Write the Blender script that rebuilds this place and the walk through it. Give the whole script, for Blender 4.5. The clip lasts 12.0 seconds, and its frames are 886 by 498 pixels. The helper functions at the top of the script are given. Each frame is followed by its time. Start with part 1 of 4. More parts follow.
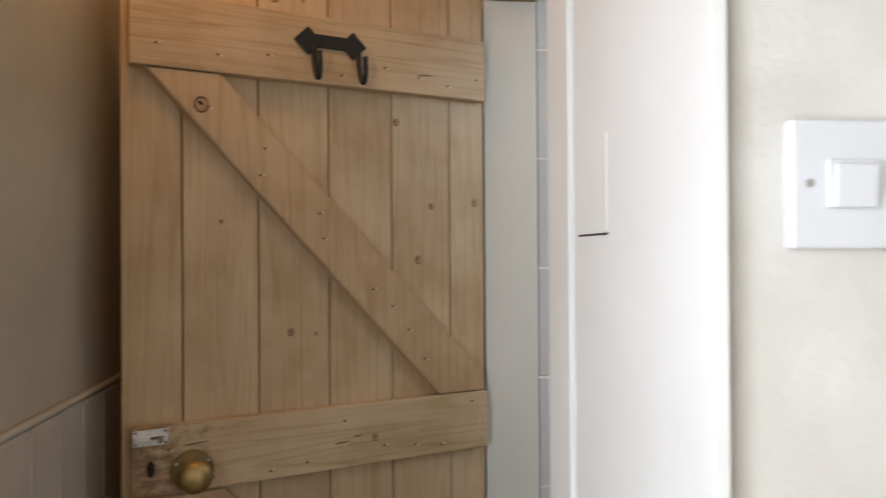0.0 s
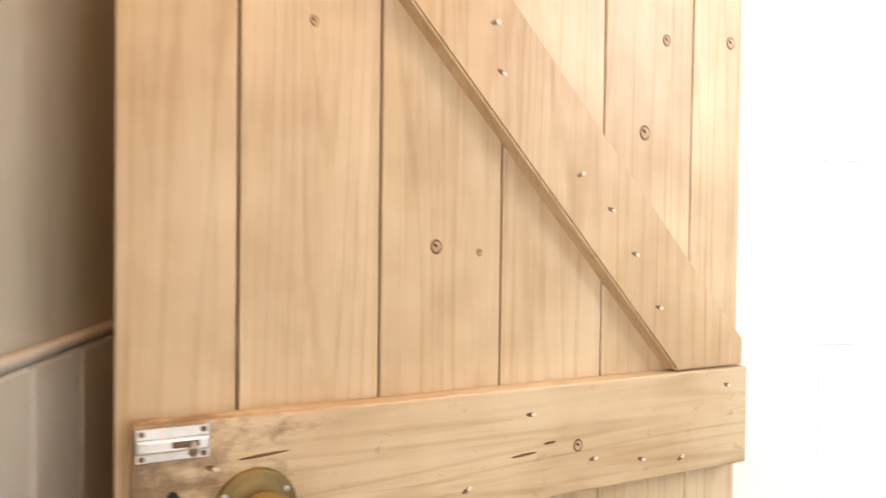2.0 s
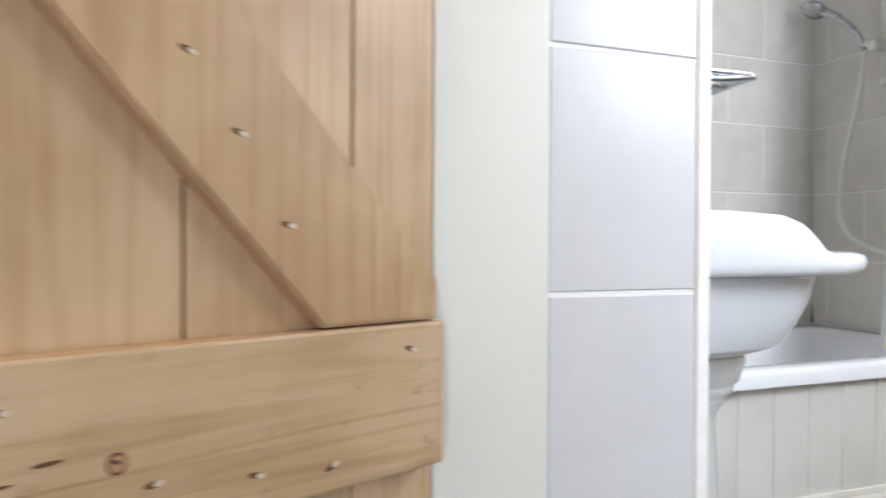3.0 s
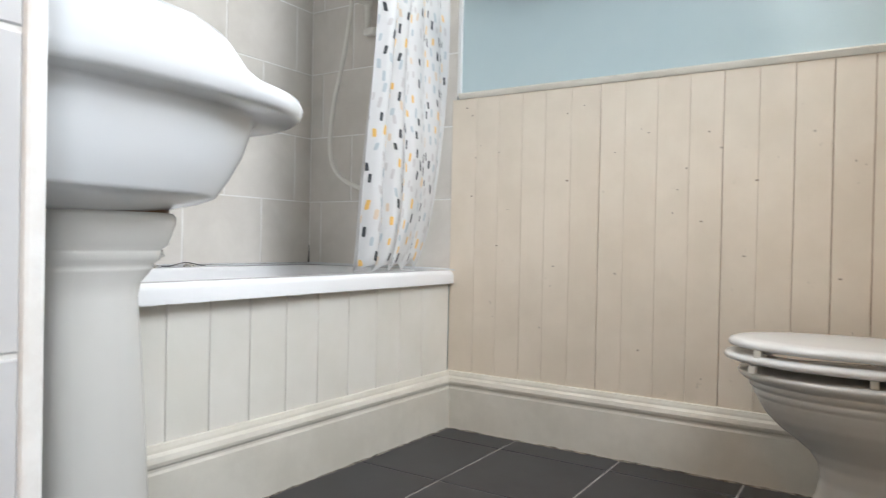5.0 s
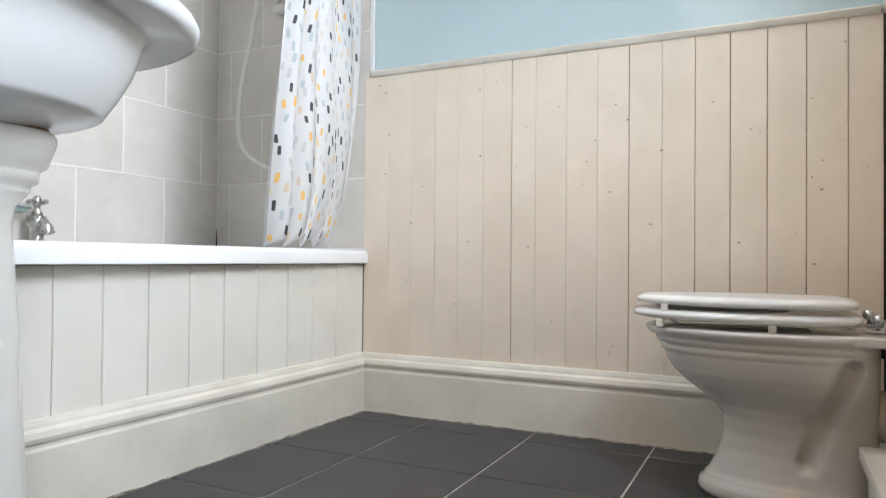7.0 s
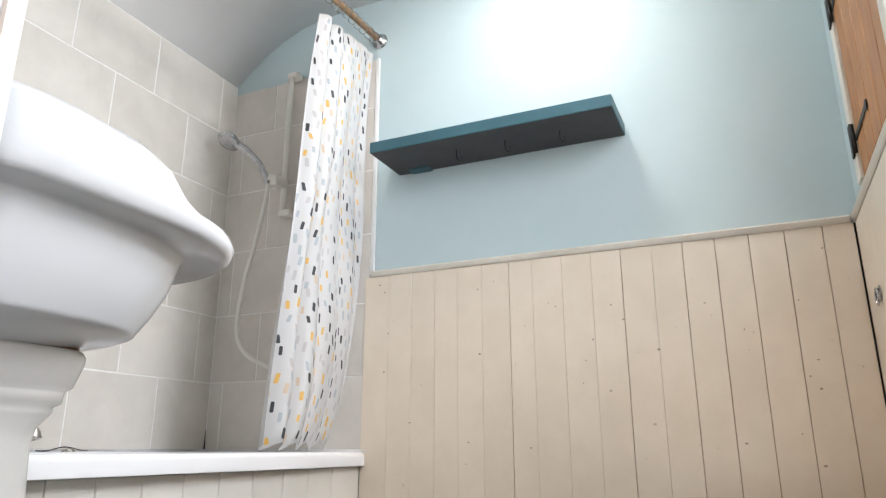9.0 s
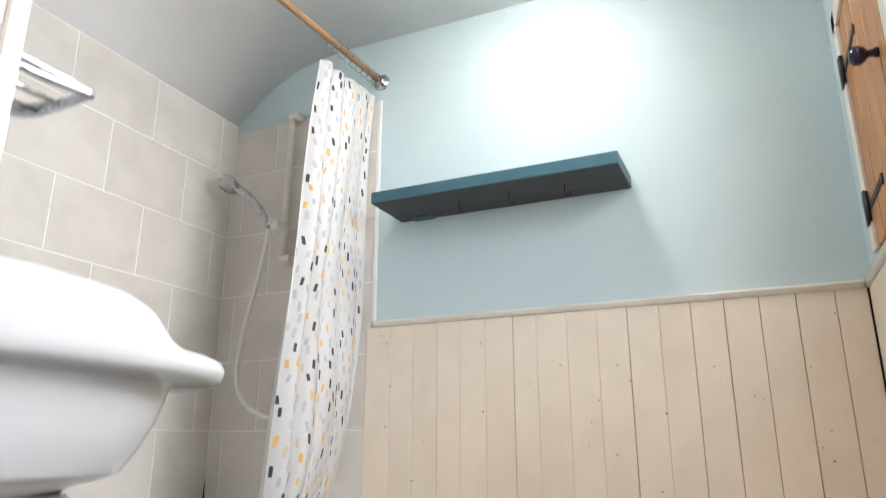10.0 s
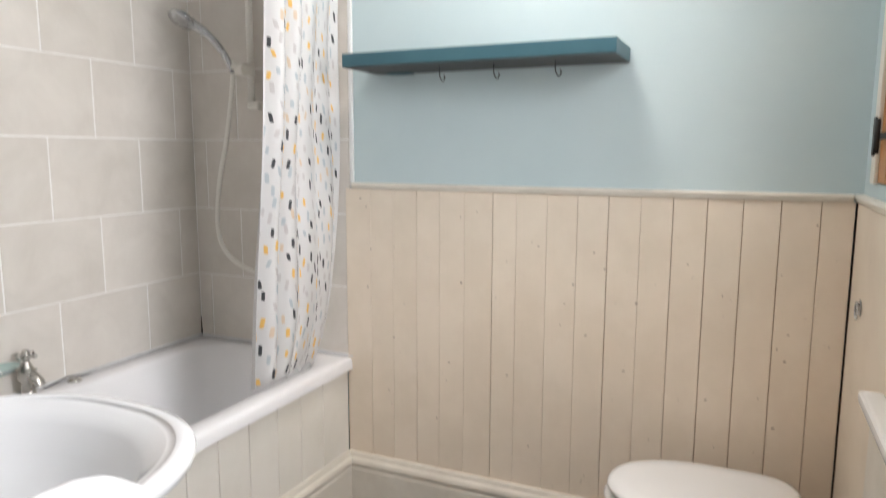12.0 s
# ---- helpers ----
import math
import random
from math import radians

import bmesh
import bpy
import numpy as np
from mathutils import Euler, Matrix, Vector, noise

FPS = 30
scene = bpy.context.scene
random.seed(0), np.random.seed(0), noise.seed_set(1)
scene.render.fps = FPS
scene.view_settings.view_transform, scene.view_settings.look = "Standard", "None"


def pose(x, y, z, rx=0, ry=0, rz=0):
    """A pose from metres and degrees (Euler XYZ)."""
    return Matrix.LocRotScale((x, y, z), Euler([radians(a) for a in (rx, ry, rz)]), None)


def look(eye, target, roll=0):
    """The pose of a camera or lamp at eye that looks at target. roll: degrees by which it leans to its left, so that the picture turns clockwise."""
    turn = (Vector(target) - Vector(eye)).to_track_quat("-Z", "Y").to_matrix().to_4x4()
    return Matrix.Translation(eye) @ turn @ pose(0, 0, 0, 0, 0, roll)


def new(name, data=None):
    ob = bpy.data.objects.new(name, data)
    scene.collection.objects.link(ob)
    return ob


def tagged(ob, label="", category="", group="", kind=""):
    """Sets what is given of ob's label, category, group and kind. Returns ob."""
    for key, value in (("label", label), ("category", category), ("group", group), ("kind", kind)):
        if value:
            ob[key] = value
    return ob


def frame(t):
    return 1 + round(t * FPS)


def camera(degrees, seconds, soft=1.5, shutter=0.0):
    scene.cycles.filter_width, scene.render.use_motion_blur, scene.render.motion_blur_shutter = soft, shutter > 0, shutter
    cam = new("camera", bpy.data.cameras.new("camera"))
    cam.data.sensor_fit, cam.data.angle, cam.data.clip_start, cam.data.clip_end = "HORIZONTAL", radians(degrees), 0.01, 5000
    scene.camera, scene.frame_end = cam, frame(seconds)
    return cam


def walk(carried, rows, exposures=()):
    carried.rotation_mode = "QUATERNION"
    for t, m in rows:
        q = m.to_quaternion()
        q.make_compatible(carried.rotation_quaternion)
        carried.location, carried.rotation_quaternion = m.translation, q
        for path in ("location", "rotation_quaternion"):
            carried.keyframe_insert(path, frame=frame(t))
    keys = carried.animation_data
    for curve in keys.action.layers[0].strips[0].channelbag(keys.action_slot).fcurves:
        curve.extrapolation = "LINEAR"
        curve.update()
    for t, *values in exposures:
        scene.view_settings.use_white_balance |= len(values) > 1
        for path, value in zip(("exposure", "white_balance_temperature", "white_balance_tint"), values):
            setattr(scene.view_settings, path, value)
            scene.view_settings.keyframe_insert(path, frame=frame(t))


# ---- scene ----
cam = camera(65.8, 12.0, soft=1.2, shutter=0.4)
PATH = [
    (0, (0.123, -0.224, 1.132), (0.375, 1.76, 1.144), -0.4),
    (0.5, (0.108, -0.124, 1.086), (0.108, 1.875, 1.114), -0.5),
    (1, (0.007, 0.089, 1.026), (-0.015, 2.088, 1.044), -0.0),
    (1.5, (-0.053, 0.287, 1.025), (-0.09, 2.286, 0.988), 0.1),
    (2, (-0.08, 0.476, 0.982), (0.121, 2.465, 0.944), 0.7),
    (2.5, (0.055, 0.633, 0.916), (0.511, 2.58, 0.899), 0.3),
    (3, (0.204, 0.768, 0.883), (0.907, 2.64, 0.862), 0.3),
    (3.5, (0.33, 0.824, 0.83), (1.372, 2.531, 0.807), 0.4),
    (3.7, (0.379, 0.812, 0.796), (1.546, 2.436, 0.765), 1.1),
    (5.5, (0.477, 0.821, 0.601), (2.232, 1.779, 0.59), 0.4),
    (6, (0.475, 0.838, 0.544), (2.256, 1.748, 0.534), 0.3),
    (6.5, (0.507, 0.826, 0.542), (2.299, 1.713, 0.526), 0.4),
    (7, (0.508, 0.817, 0.531), (2.306, 1.693, 0.56), 0.5),
    (7.5, (0.487, 0.832, 0.543), (2.287, 1.685, 0.726), 0.3),
    (9.5, (0.457, 0.863, 0.6), (2.198, 1.652, 1.191), 0.0),
    (10, (0.455, 0.854, 0.749), (2.197, 1.659, 1.312), 0.1),
    (10.5, (0.436, 0.894, 0.941), (2.187, 1.672, 1.516), 0.0),
    (11, (0.413, 0.896, 1.123), (2.192, 1.678, 1.594), 0.1),
    (11.5, (0.425, 0.867, 1.251), (2.254, 1.671, 1.348), 0.2),
    (11.6, (0.44, 0.86, 1.264), (2.27, 1.668, 1.288), 0.1),
    (12, (0.493, 0.827, 1.294), (2.301, 1.635, 1.016), 0.2),
]
walk(cam, [(t, look(eye, target, roll)) for t, eye, target, roll in PATH],
     [(0.0, -0.15, 6400, 11), (0.4, 0.75, 6350, 10), (1.0, 1.7, 6300, 10), (1.6, 2.0, 6250, 10), (2.1, 1.75, 6300, 10), (2.5, 1.25, 5900, 10), (3.0, 0.95, 6000, 11), (3.5, 1.0, 6150, 10), (5.5, 1.1, 6200, 10), (7.0, 1.25, 6000, 10), (9.5, 1.05, 6450, 13), (10.6, 1.05, 6550, 13), (11.1, 0.8, 6600, 14), (12.0, 0.9, 6650, 14)])

# ---- light ----
world = bpy.data.worlds.new("sky")
world.use_nodes = True
scene.world = world
_wn = world.node_tree.nodes
_sky = _wn.new("ShaderNodeTexSky")
_sky.sky_type = "NISHITA"
_sky.sun_disc = False
_sky.sun_elevation = radians(40)
_sky.sun_rotation = radians(200)
world.node_tree.links.new(_sky.outputs[0], _wn["Background"].inputs[0])
_wn["Background"].inputs[1].default_value = 0.1


def area_lamp(name, eye, target, sx, sy, power, colour):
    data = bpy.data.lights.new(name, "AREA")
    data.shape, data.size, data.size_y, data.energy, data.color = "RECTANGLE", sx, sy, power, colour
    ob = new(name, data)
    ob.matrix_world = look(eye, target)
    return ob


# added daylight for the landing and the bathroom, each in an unseen window opening
area_lamp("landing_added_daylight", (-0.50, -0.6, 1.1), (1.0, -0.35, 1.05), 0.85, 1.15, 27, (0.93, 0.97, 1.0))
# fill for the bath tiles and panel, from an assumed south window
area_lamp("bathroom_fill_daylight", (1.49, 0.45, 1.66), (1.60, 2.0, 1.05), 0.54, 0.84, 11, (0.93, 0.97, 1.0)).data.spread = radians(150)
_bulb = bpy.data.lights.new("landing_bulb", "POINT")
_bulb.energy, _bulb.color, _bulb.shadow_soft_size = 5.0, (1.0, 0.50, 0.15), 0.05
new("landing_bulb", _bulb).location = (-0.20, 0.90, 2.0)

# ---- materials ----


def material(name, rough=0.5, metal=0.0):
    m = bpy.data.materials.new(name)
    m.use_nodes = True
    b = m.node_tree.nodes["Principled BSDF"]
    b.inputs["Roughness"].default_value = rough
    b.inputs["Metallic"].default_value = metal
    return m, m.node_tree, b


def coords(nt, scale=(1, 1, 1), kind="Object"):
    tc = nt.nodes.new("ShaderNodeTexCoord")
    mp = nt.nodes.new("ShaderNodeMapping")
    mp.inputs["Scale"].default_value = scale
    nt.links.new(tc.outputs[kind], mp.inputs[0])
    return mp.outputs[0]


def noise_tex(nt, vec, scale, detail=4.0, rough=0.55, distort=0.0):
    n = nt.nodes.new("ShaderNodeTexNoise")
    n.inputs["Scale"].default_value = scale
    n.inputs["Detail"].default_value = detail
    n.inputs["Roughness"].default_value = rough
    n.inputs["Distortion"].default_value = distort
    nt.links.new(vec, n.inputs["Vector"])
    return n.outputs["Fac"]


def ramp(nt, fac, stops):
    r = nt.nodes.new("ShaderNodeValToRGB")
    e = r.color_ramp.elements
    while len(e) < len(stops):
        e.new(0.5)
    for el, (p, c) in zip(e, stops):
        el.position, el.color = p, (*c, 1)
    nt.links.new(fac, r.inputs[0])
    return r.outputs[0]


def mix(nt, fac, a, b, mode="MIX"):
    n = nt.nodes.new("ShaderNodeMix")
    n.data_type, n.blend_type = "RGBA", mode
    for sock, v in ((n.inputs[0], fac), (n.inputs[6], a), (n.inputs[7], b)):
        if isinstance(v, (int, float)):
            sock.default_value = v
        elif isinstance(v, tuple):
            sock.default_value = (*v, 1)
        else:
            nt.links.new(v, sock)
    return n.outputs[2]


def bump(nt, bsdf, height, strength=0.2, dist=0.002):
    n = nt.nodes.new("ShaderNodeBump")
    n.inputs["Strength"].default_value = strength
    n.inputs["Distance"].default_value = dist
    nt.links.new(height, n.inputs["Height"])
    nt.links.new(n.outputs[0], bsdf.inputs["Normal"])


def object_random(nt):
    return nt.nodes.new("ShaderNodeObjectInfo").outputs["Random"]


def offset_vec(nt, vec, k=9.0):
    """Shifts a pattern by the object's own random number, so that alike pieces differ."""
    add = nt.nodes.new("ShaderNodeVectorMath")
    mul = nt.nodes.new("ShaderNodeMath")
    mul.operation, mul.inputs[1].default_value = "MULTIPLY", k
    nt.links.new(object_random(nt), mul.inputs[0])
    nt.links.new(vec, add.inputs[0])
    nt.links.new(mul.outputs[0], add.inputs[1])
    return add.outputs[0]


def painted(name, base, dark, rough=0.45, scale=3.0, bumpy=0.1, speck=None, per_object=False):
    m, nt, b = material(name, rough)
    v = coords(nt)
    if per_object:
        v = offset_vec(nt, v)
    col = ramp(nt, noise_tex(nt, v, scale, 5, 0.6), [(0.38, dark), (0.62, base)])
    if speck:
        s = ramp(nt, noise_tex(nt, v, 23, 3, 0.7), [(0.7, (0, 0, 0)), (0.78, (1, 1, 1))])
        col = mix(nt, s, col, speck)
    nt.links.new(col, b.inputs["Base Color"])
    bump(nt, b, noise_tex(nt, v, 160, 2), bumpy, 0.0008)
    return m


def pine(name, light, mid, dark, along="z", rough=0.42, per_object=True, lock_stain=False):
    """Waxed pine: long grain with stretched rings, darker streaks and scattered small knots."""
    m, nt, b = material(name, rough)
    long_axis = {"x": (0.05, 1, 1), "y": (1, 0.05, 1), "z": (1, 1, 0.05)}[along]
    v = coords(nt, long_axis)
    v2 = coords(nt)
    if per_object:
        v, v2 = offset_vec(nt, v), offset_vec(nt, v2)
    warp = noise_tex(nt, v, 7, 2, 0.5)
    wave = nt.nodes.new("ShaderNodeTexNoise")
    wave.inputs["Scale"].default_value = 95
    wave.inputs["Detail"].default_value = 5
    wave.inputs["Distortion"].default_value = 0.8
    nt.links.new(v, wave.inputs["Vector"])
    sine = nt.nodes.new("ShaderNodeMath")
    sine.operation, sine.inputs[1].default_value = "MULTIPLY", 110
    nt.links.new(warp, sine.inputs[0])
    s2 = nt.nodes.new("ShaderNodeMath")
    s2.operation = "SINE"
    nt.links.new(sine.outputs[0], s2.inputs[0])
    s3 = nt.nodes.new("ShaderNodeMath")
    s3.operation, s3.inputs[1].default_value, s3.inputs[2].default_value = "MULTIPLY_ADD", 0.5, 0.5
    nt.links.new(s2.outputs[0], s3.inputs[0])
    grain = ramp(nt, wave.outputs["Fac"], [(0.22, dark), (0.46, mid), (0.66, light)])
    line = tuple(0.55 * m + 0.45 * d for m, d in zip(mid, dark))
    rings = ramp(nt, s3.outputs[0], [(0.0, line), (0.24, light), (1.0, light)])
    col = mix(nt, 0.45, grain, rings)
    blotch = ramp(nt, noise_tex(nt, v2, 4, 4, 0.6), [(0.28, (0.62, 0.50, 0.38)), (0.62, (1, 1, 1))])
    col = mix(nt, 0.7, col, blotch, "MULTIPLY")
    if lock_stain:
        # grime rubbed into the lock end, ragged at its edge
        sep = nt.nodes.new("ShaderNodeSeparateXYZ")
        nt.links.new(coords(nt), sep.inputs[0])
        near = nt.nodes.new("ShaderNodeMapRange")
        for i, val in ((1, -0.56), (2, -0.765), (3, 0.0), (4, 0.34)):
            near.inputs[i].default_value = val
        nt.links.new(sep.outputs[0], near.inputs[0])
        total = nt.nodes.new("ShaderNodeMath")
        nt.links.new(near.outputs[0], total.inputs[0])
        nt.links.new(noise_tex(nt, coords(nt, (1, 1, 1.6)), 26, 6, 0.7), total.inputs[1])
        col = mix(nt, ramp(nt, total.outputs[0], [(0.60, (0, 0, 0)), (0.80, (0.8, 0.8, 0.8))]), col, (0.17, 0.085, 0.035))
    nt.links.new(col, b.inputs["Base Color"])
    bump(nt, b, wave.outputs["Fac"], 0.18, 0.001)
    return m


def chrome_like(name, colour, rough):
    m, nt, b = material(name, rough, 1.0)
    v = coords(nt)
    nt.links.new(ramp(nt, noise_tex(nt, v, 30, 4), [(0.3, tuple(c * 0.7 for c in colour)), (0.6, colour)]), b.inputs["Base Color"])
    nt.links.new(ramp(nt, noise_tex(nt, v, 55, 3), [(0.3, (rough,) * 3), (0.75, (rough + 0.2,) * 3)]), b.inputs["Roughness"])
    return m


def glazed_tile(name, base, dark, rough=0.32):
    m, nt, b = material(name, rough)
    v = offset_vec(nt, coords(nt), 13)
    cloud = ramp(nt, noise_tex(nt, v, 6, 6, 0.62, 0.4), [(0.32, dark), (0.66, base)])
    tone = ramp(nt, object_random(nt), [(0.0, (0.94, 0.94, 0.93)), (1.0, (1, 1, 1))])
    nt.links.new(mix(nt, 1.0, cloud, tone, "MULTIPLY"), b.inputs["Base Color"])
    bump(nt, b, noise_tex(nt, v, 22, 4), 0.08, 0.002)
    return m


M_CREAM = painted("cream_gloss_paint", (0.81, 0.715, 0.595), (0.755, 0.66, 0.54), 0.38, 5, 0.12, (0.60, 0.52, 0.42), True)
M_CREAM_PANEL = painted("ivory_panel_paint", (0.80, 0.77, 0.71), (0.75, 0.72, 0.65), 0.38, 4, 0.1, None, True)
M_SKIRT = painted("cream_skirting_paint", (0.78, 0.74, 0.66), (0.70, 0.66, 0.58), 0.33, 6, 0.14)
M_BLUE = painted("pale_blue_wall_paint", (0.525, 0.63, 0.65), (0.495, 0.605, 0.63), 0.75, 2.2, 0.2)
M_CEIL = painted("white_ceiling_paint", (0.80, 0.79, 0.78), (0.76, 0.75, 0.74), 0.8, 2, 0.3)
M_WHITE = painted("white_frame_paint", (0.84, 0.85, 0.85), (0.81, 0.815, 0.81), 0.35, 6, 0.12)
M_FRAME = painted("off_white_door_frame_paint", (0.76, 0.75, 0.70), (0.72, 0.71, 0.65), 0.4, 4, 0.1)
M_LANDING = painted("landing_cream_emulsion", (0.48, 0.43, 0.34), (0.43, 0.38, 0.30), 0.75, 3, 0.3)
M_PLASTER = painted("pale_lumpy_plaster", (0.75, 0.74, 0.71), (0.67, 0.65, 0.61), 0.8, 9, 0.8)
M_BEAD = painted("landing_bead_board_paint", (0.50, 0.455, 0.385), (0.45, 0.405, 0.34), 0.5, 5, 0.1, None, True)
M_GROUT = painted("white_grout", (0.88, 0.87, 0.85), (0.82, 0.80, 0.77), 0.85, 30, 0.4)
M_GROUT_FLOOR = painted("pale_grey_floor_grout", (0.60, 0.58, 0.56), (0.36, 0.35, 0.34), 0.9, 14, 0.5)
M_TILE = glazed_tile("greige_wall_tile", (0.745, 0.705, 0.655), (0.655, 0.615, 0.565))
M_TILE_W = glazed_tile("pale_grey_reveal_tile", (0.66, 0.66, 0.67), (0.60, 0.60, 0.61), 0.3)
M_SLATE = glazed_tile("charcoal_floor_tile", (0.042, 0.042, 0.047), (0.028, 0.028, 0.032), 0.40)
M_CERAMIC = painted("white_vitreous_china", (0.75, 0.76, 0.77), (0.73, 0.74, 0.75), 0.08, 2, 0.0)
M_CERAMIC_W = painted("ivory_vitreous_china", (0.66, 0.645, 0.61), (0.63, 0.61, 0.575), 0.12, 2, 0.0)
M_BATH = painted("white_bath_enamel", (0.86, 0.86, 0.87), (0.84, 0.84, 0.85), 0.12, 2, 0.0)
M_SEAT = painted("white_seat_gloss", (0.80, 0.80, 0.79), (0.78, 0.78, 0.77), 0.15, 3, 0.0)
M_PLASTIC = painted("ivory_plastic", (0.83, 0.81, 0.76), (0.80, 0.78, 0.72), 0.3, 8, 0.05)
M_SWITCH = painted("white_switch_plastic", (0.74, 0.76, 0.80), (0.72, 0.74, 0.78), 0.25, 8, 0.0)
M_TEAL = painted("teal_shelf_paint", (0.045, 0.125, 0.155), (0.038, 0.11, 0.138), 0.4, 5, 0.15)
M_UNDER = painted("dark_grey_underside", (0.060, 0.058, 0.062), (0.048, 0.047, 0.05), 0.55, 12, 0.2)
M_BLACK = painted("black_iron", (0.014, 0.014, 0.015), (0.008, 0.008, 0.009), 0.5, 40, 0.5)
M_DARK = painted("dark_gap_and_shade", (0.02, 0.017, 0.014), (0.012, 0.01, 0.009), 0.9, 40, 0.2)
M_KNOB_BLUE = painted("navy_glazed_knob", (0.012, 0.014, 0.04), (0.01, 0.011, 0.03), 0.1, 5, 0.0)
M_CHROME = chrome_like("chrome", (0.56, 0.57, 0.58), 0.12)
M_STEEL = chrome_like("worn_zinc", (0.72, 0.72, 0.74), 0.3)
M_BRASS = chrome_like("aged_brass", (0.50, 0.37, 0.155), 0.36)
M_BRASS_DULL = chrome_like("tarnished_brass", (0.27, 0.19, 0.08), 0.42)
M_NICKEL = chrome_like("tarnished_chrome", (0.58, 0.56, 0.52), 0.2)
M_PINE = pine("waxed_pine_board", (0.64, 0.485, 0.31), (0.59, 0.435, 0.265), (0.45, 0.305, 0.165))
M_PINE_X = pine("waxed_pine_ledge", (0.63, 0.475, 0.30), (0.575, 0.42, 0.25), (0.34, 0.215, 0.105), "x")
M_PINE_LOCK = pine("rubbed_pine_lock_ledge", (0.63, 0.475, 0.30), (0.575, 0.42, 0.25), (0.34, 0.215, 0.105), "x", lock_stain=True)
M_PINE_ORANGE = pine("orange_pine", (0.52, 0.25, 0.085), (0.45, 0.20, 0.06), (0.33, 0.13, 0.035))
M_ROD = pine("beech_rod", (0.48, 0.29, 0.15), (0.42, 0.24, 0.12), (0.34, 0.18, 0.085), "x")
M_KNOT = painted("pine_knot", (0.17, 0.085, 0.035), (0.10, 0.045, 0.018), 0.5, 60, 0.3)
M_KNOT_GROOVE = painted("knot_heart_and_groove_shade", (0.50, 0.32, 0.18), (0.36, 0.20, 0.10), 0.5, 60, 0.3)
M_NAIL = painted("filled_nail_hole", (0.55, 0.46, 0.36), (0.16, 0.09, 0.05), 0.6, 260, 0.3)
M_NAIL_GLINT = painted("pale_nail_highlight", (0.74, 0.66, 0.54), (0.6, 0.5, 0.38), 0.6, 200, 0.2)
M_SEAL = painted("grubby_floor_seal", (0.40, 0.36, 0.30), (0.10, 0.09, 0.075), 0.9, 40, 0.6)
M_FLOOR_LANDING = pine("landing_floor_board", (0.26, 0.15, 0.08), (0.21, 0.12, 0.06), (0.14, 0.075, 0.035), "y")

M_CURTAIN, _nt, _b = material("white_curtain_fabric", 0.7)
_nt.links.new(ramp(_nt, noise_tex(_nt, coords(_nt), 3, 3), [(0.3, (0.60, 0.595, 0.59)), (0.7, (0.66, 0.66, 0.66))]), _b.inputs["Base Color"])
_b.inputs["Subsurface Weight"].default_value = 0.15
_b.inputs["Subsurface Radius"].default_value = (0.02, 0.02, 0.02)
M_DAB, _nt, _b = material("printed_dabs", 0.6)
_g = _nt.nodes.new("ShaderNodeNewGeometry")
_r = _nt.nodes.new("ShaderNodeValToRGB")
_r.color_ramp.interpolation = "CONSTANT"
for _i, (_p, _c) in enumerate([(0.0, (0.045, 0.05, 0.055)), (0.24, (0.75, 0.46, 0.13)), (0.42, (0.42, 0.47, 0.50)), (0.66, (0.52, 0.50, 0.50)), (0.90, (0.62, 0.50, 0.38))]):
    _el = _r.color_ramp.elements[_i] if _i < 2 else _r.color_ramp.elements.new(_p)
    _el.position, _el.color = _p, (*_c, 1)
_nt.links.new(_g.outputs["Random Per Island"], _r.inputs[0])
_nt.links.new(_r.outputs[0], _b.inputs["Base Color"])
M_GLOW, _nt, _b = material("lit_lamp_diffuser", 0.4)
_b.inputs["Base Color"].default_value = (0.9, 0.9, 0.9, 1)
_b.inputs["Emission Color"].default_value = (1.0, 0.95, 0.88, 1)
_b.inputs["Emission Strength"].default_value = 25
M_GLASS, _nt, _b = material("window_glass", 0.02)
_b.inputs["Transmission Weight"].default_value = 1.0

M_GREEN_GLASS, _nt, _b = material("pale_green_glass", 0.12)
_b.inputs["Base Color"].default_value = (0.62, 0.78, 0.74, 1)
_b.inputs["Transmission Weight"].default_value = 0.5

# ---- mesh helpers ----


def link_mesh(name, bm, mat, parent=None, smooth=False):
    me = bpy.data.meshes.new(name)
    bm.normal_update()
    bm.to_mesh(me)
    bm.free()
    me.materials.append(mat)
    if smooth:
        for p in me.polygons:
            p.use_smooth = True
    ob = new(name, me)
    ob.parent = parent
    return ob


def part(name, bm, mat, parent, label="", smooth=False):
    ob = link_mesh(name, bm, mat, parent, smooth)
    if label:
        tagged(ob, label)
    return ob


def thing(name, label, category, at=(0, 0, 0), group="", kind=""):
    ob = new(name)
    ob.location = at
    ob.empty_display_size = 0.05
    return tagged(ob, label, category, group, kind)


def add_box(bm, x0, x1, y0, y1, z0, z1, bevel=0.0, seg=2):
    out = bmesh.ops.create_cube(bm, size=1)
    vs = out["verts"]
    for v in vs:
        v.co = Vector(((x0 + x1) / 2 + v.co.x * (x1 - x0), (y0 + y1) / 2 + v.co.y * (y1 - y0), (z0 + z1) / 2 + v.co.z * (z1 - z0)))
    if bevel > 0:
        es = list({e for v in vs for e in v.link_edges})
        bmesh.ops.bevel(bm, geom=es, offset=bevel, segments=seg, profile=0.6, affect="EDGES")
    return bm


def box(x0, x1, y0, y1, z0, z1, bevel=0.0, seg=2):
    return add_box(bmesh.new(), x0, x1, y0, y1, z0, z1, bevel, seg)


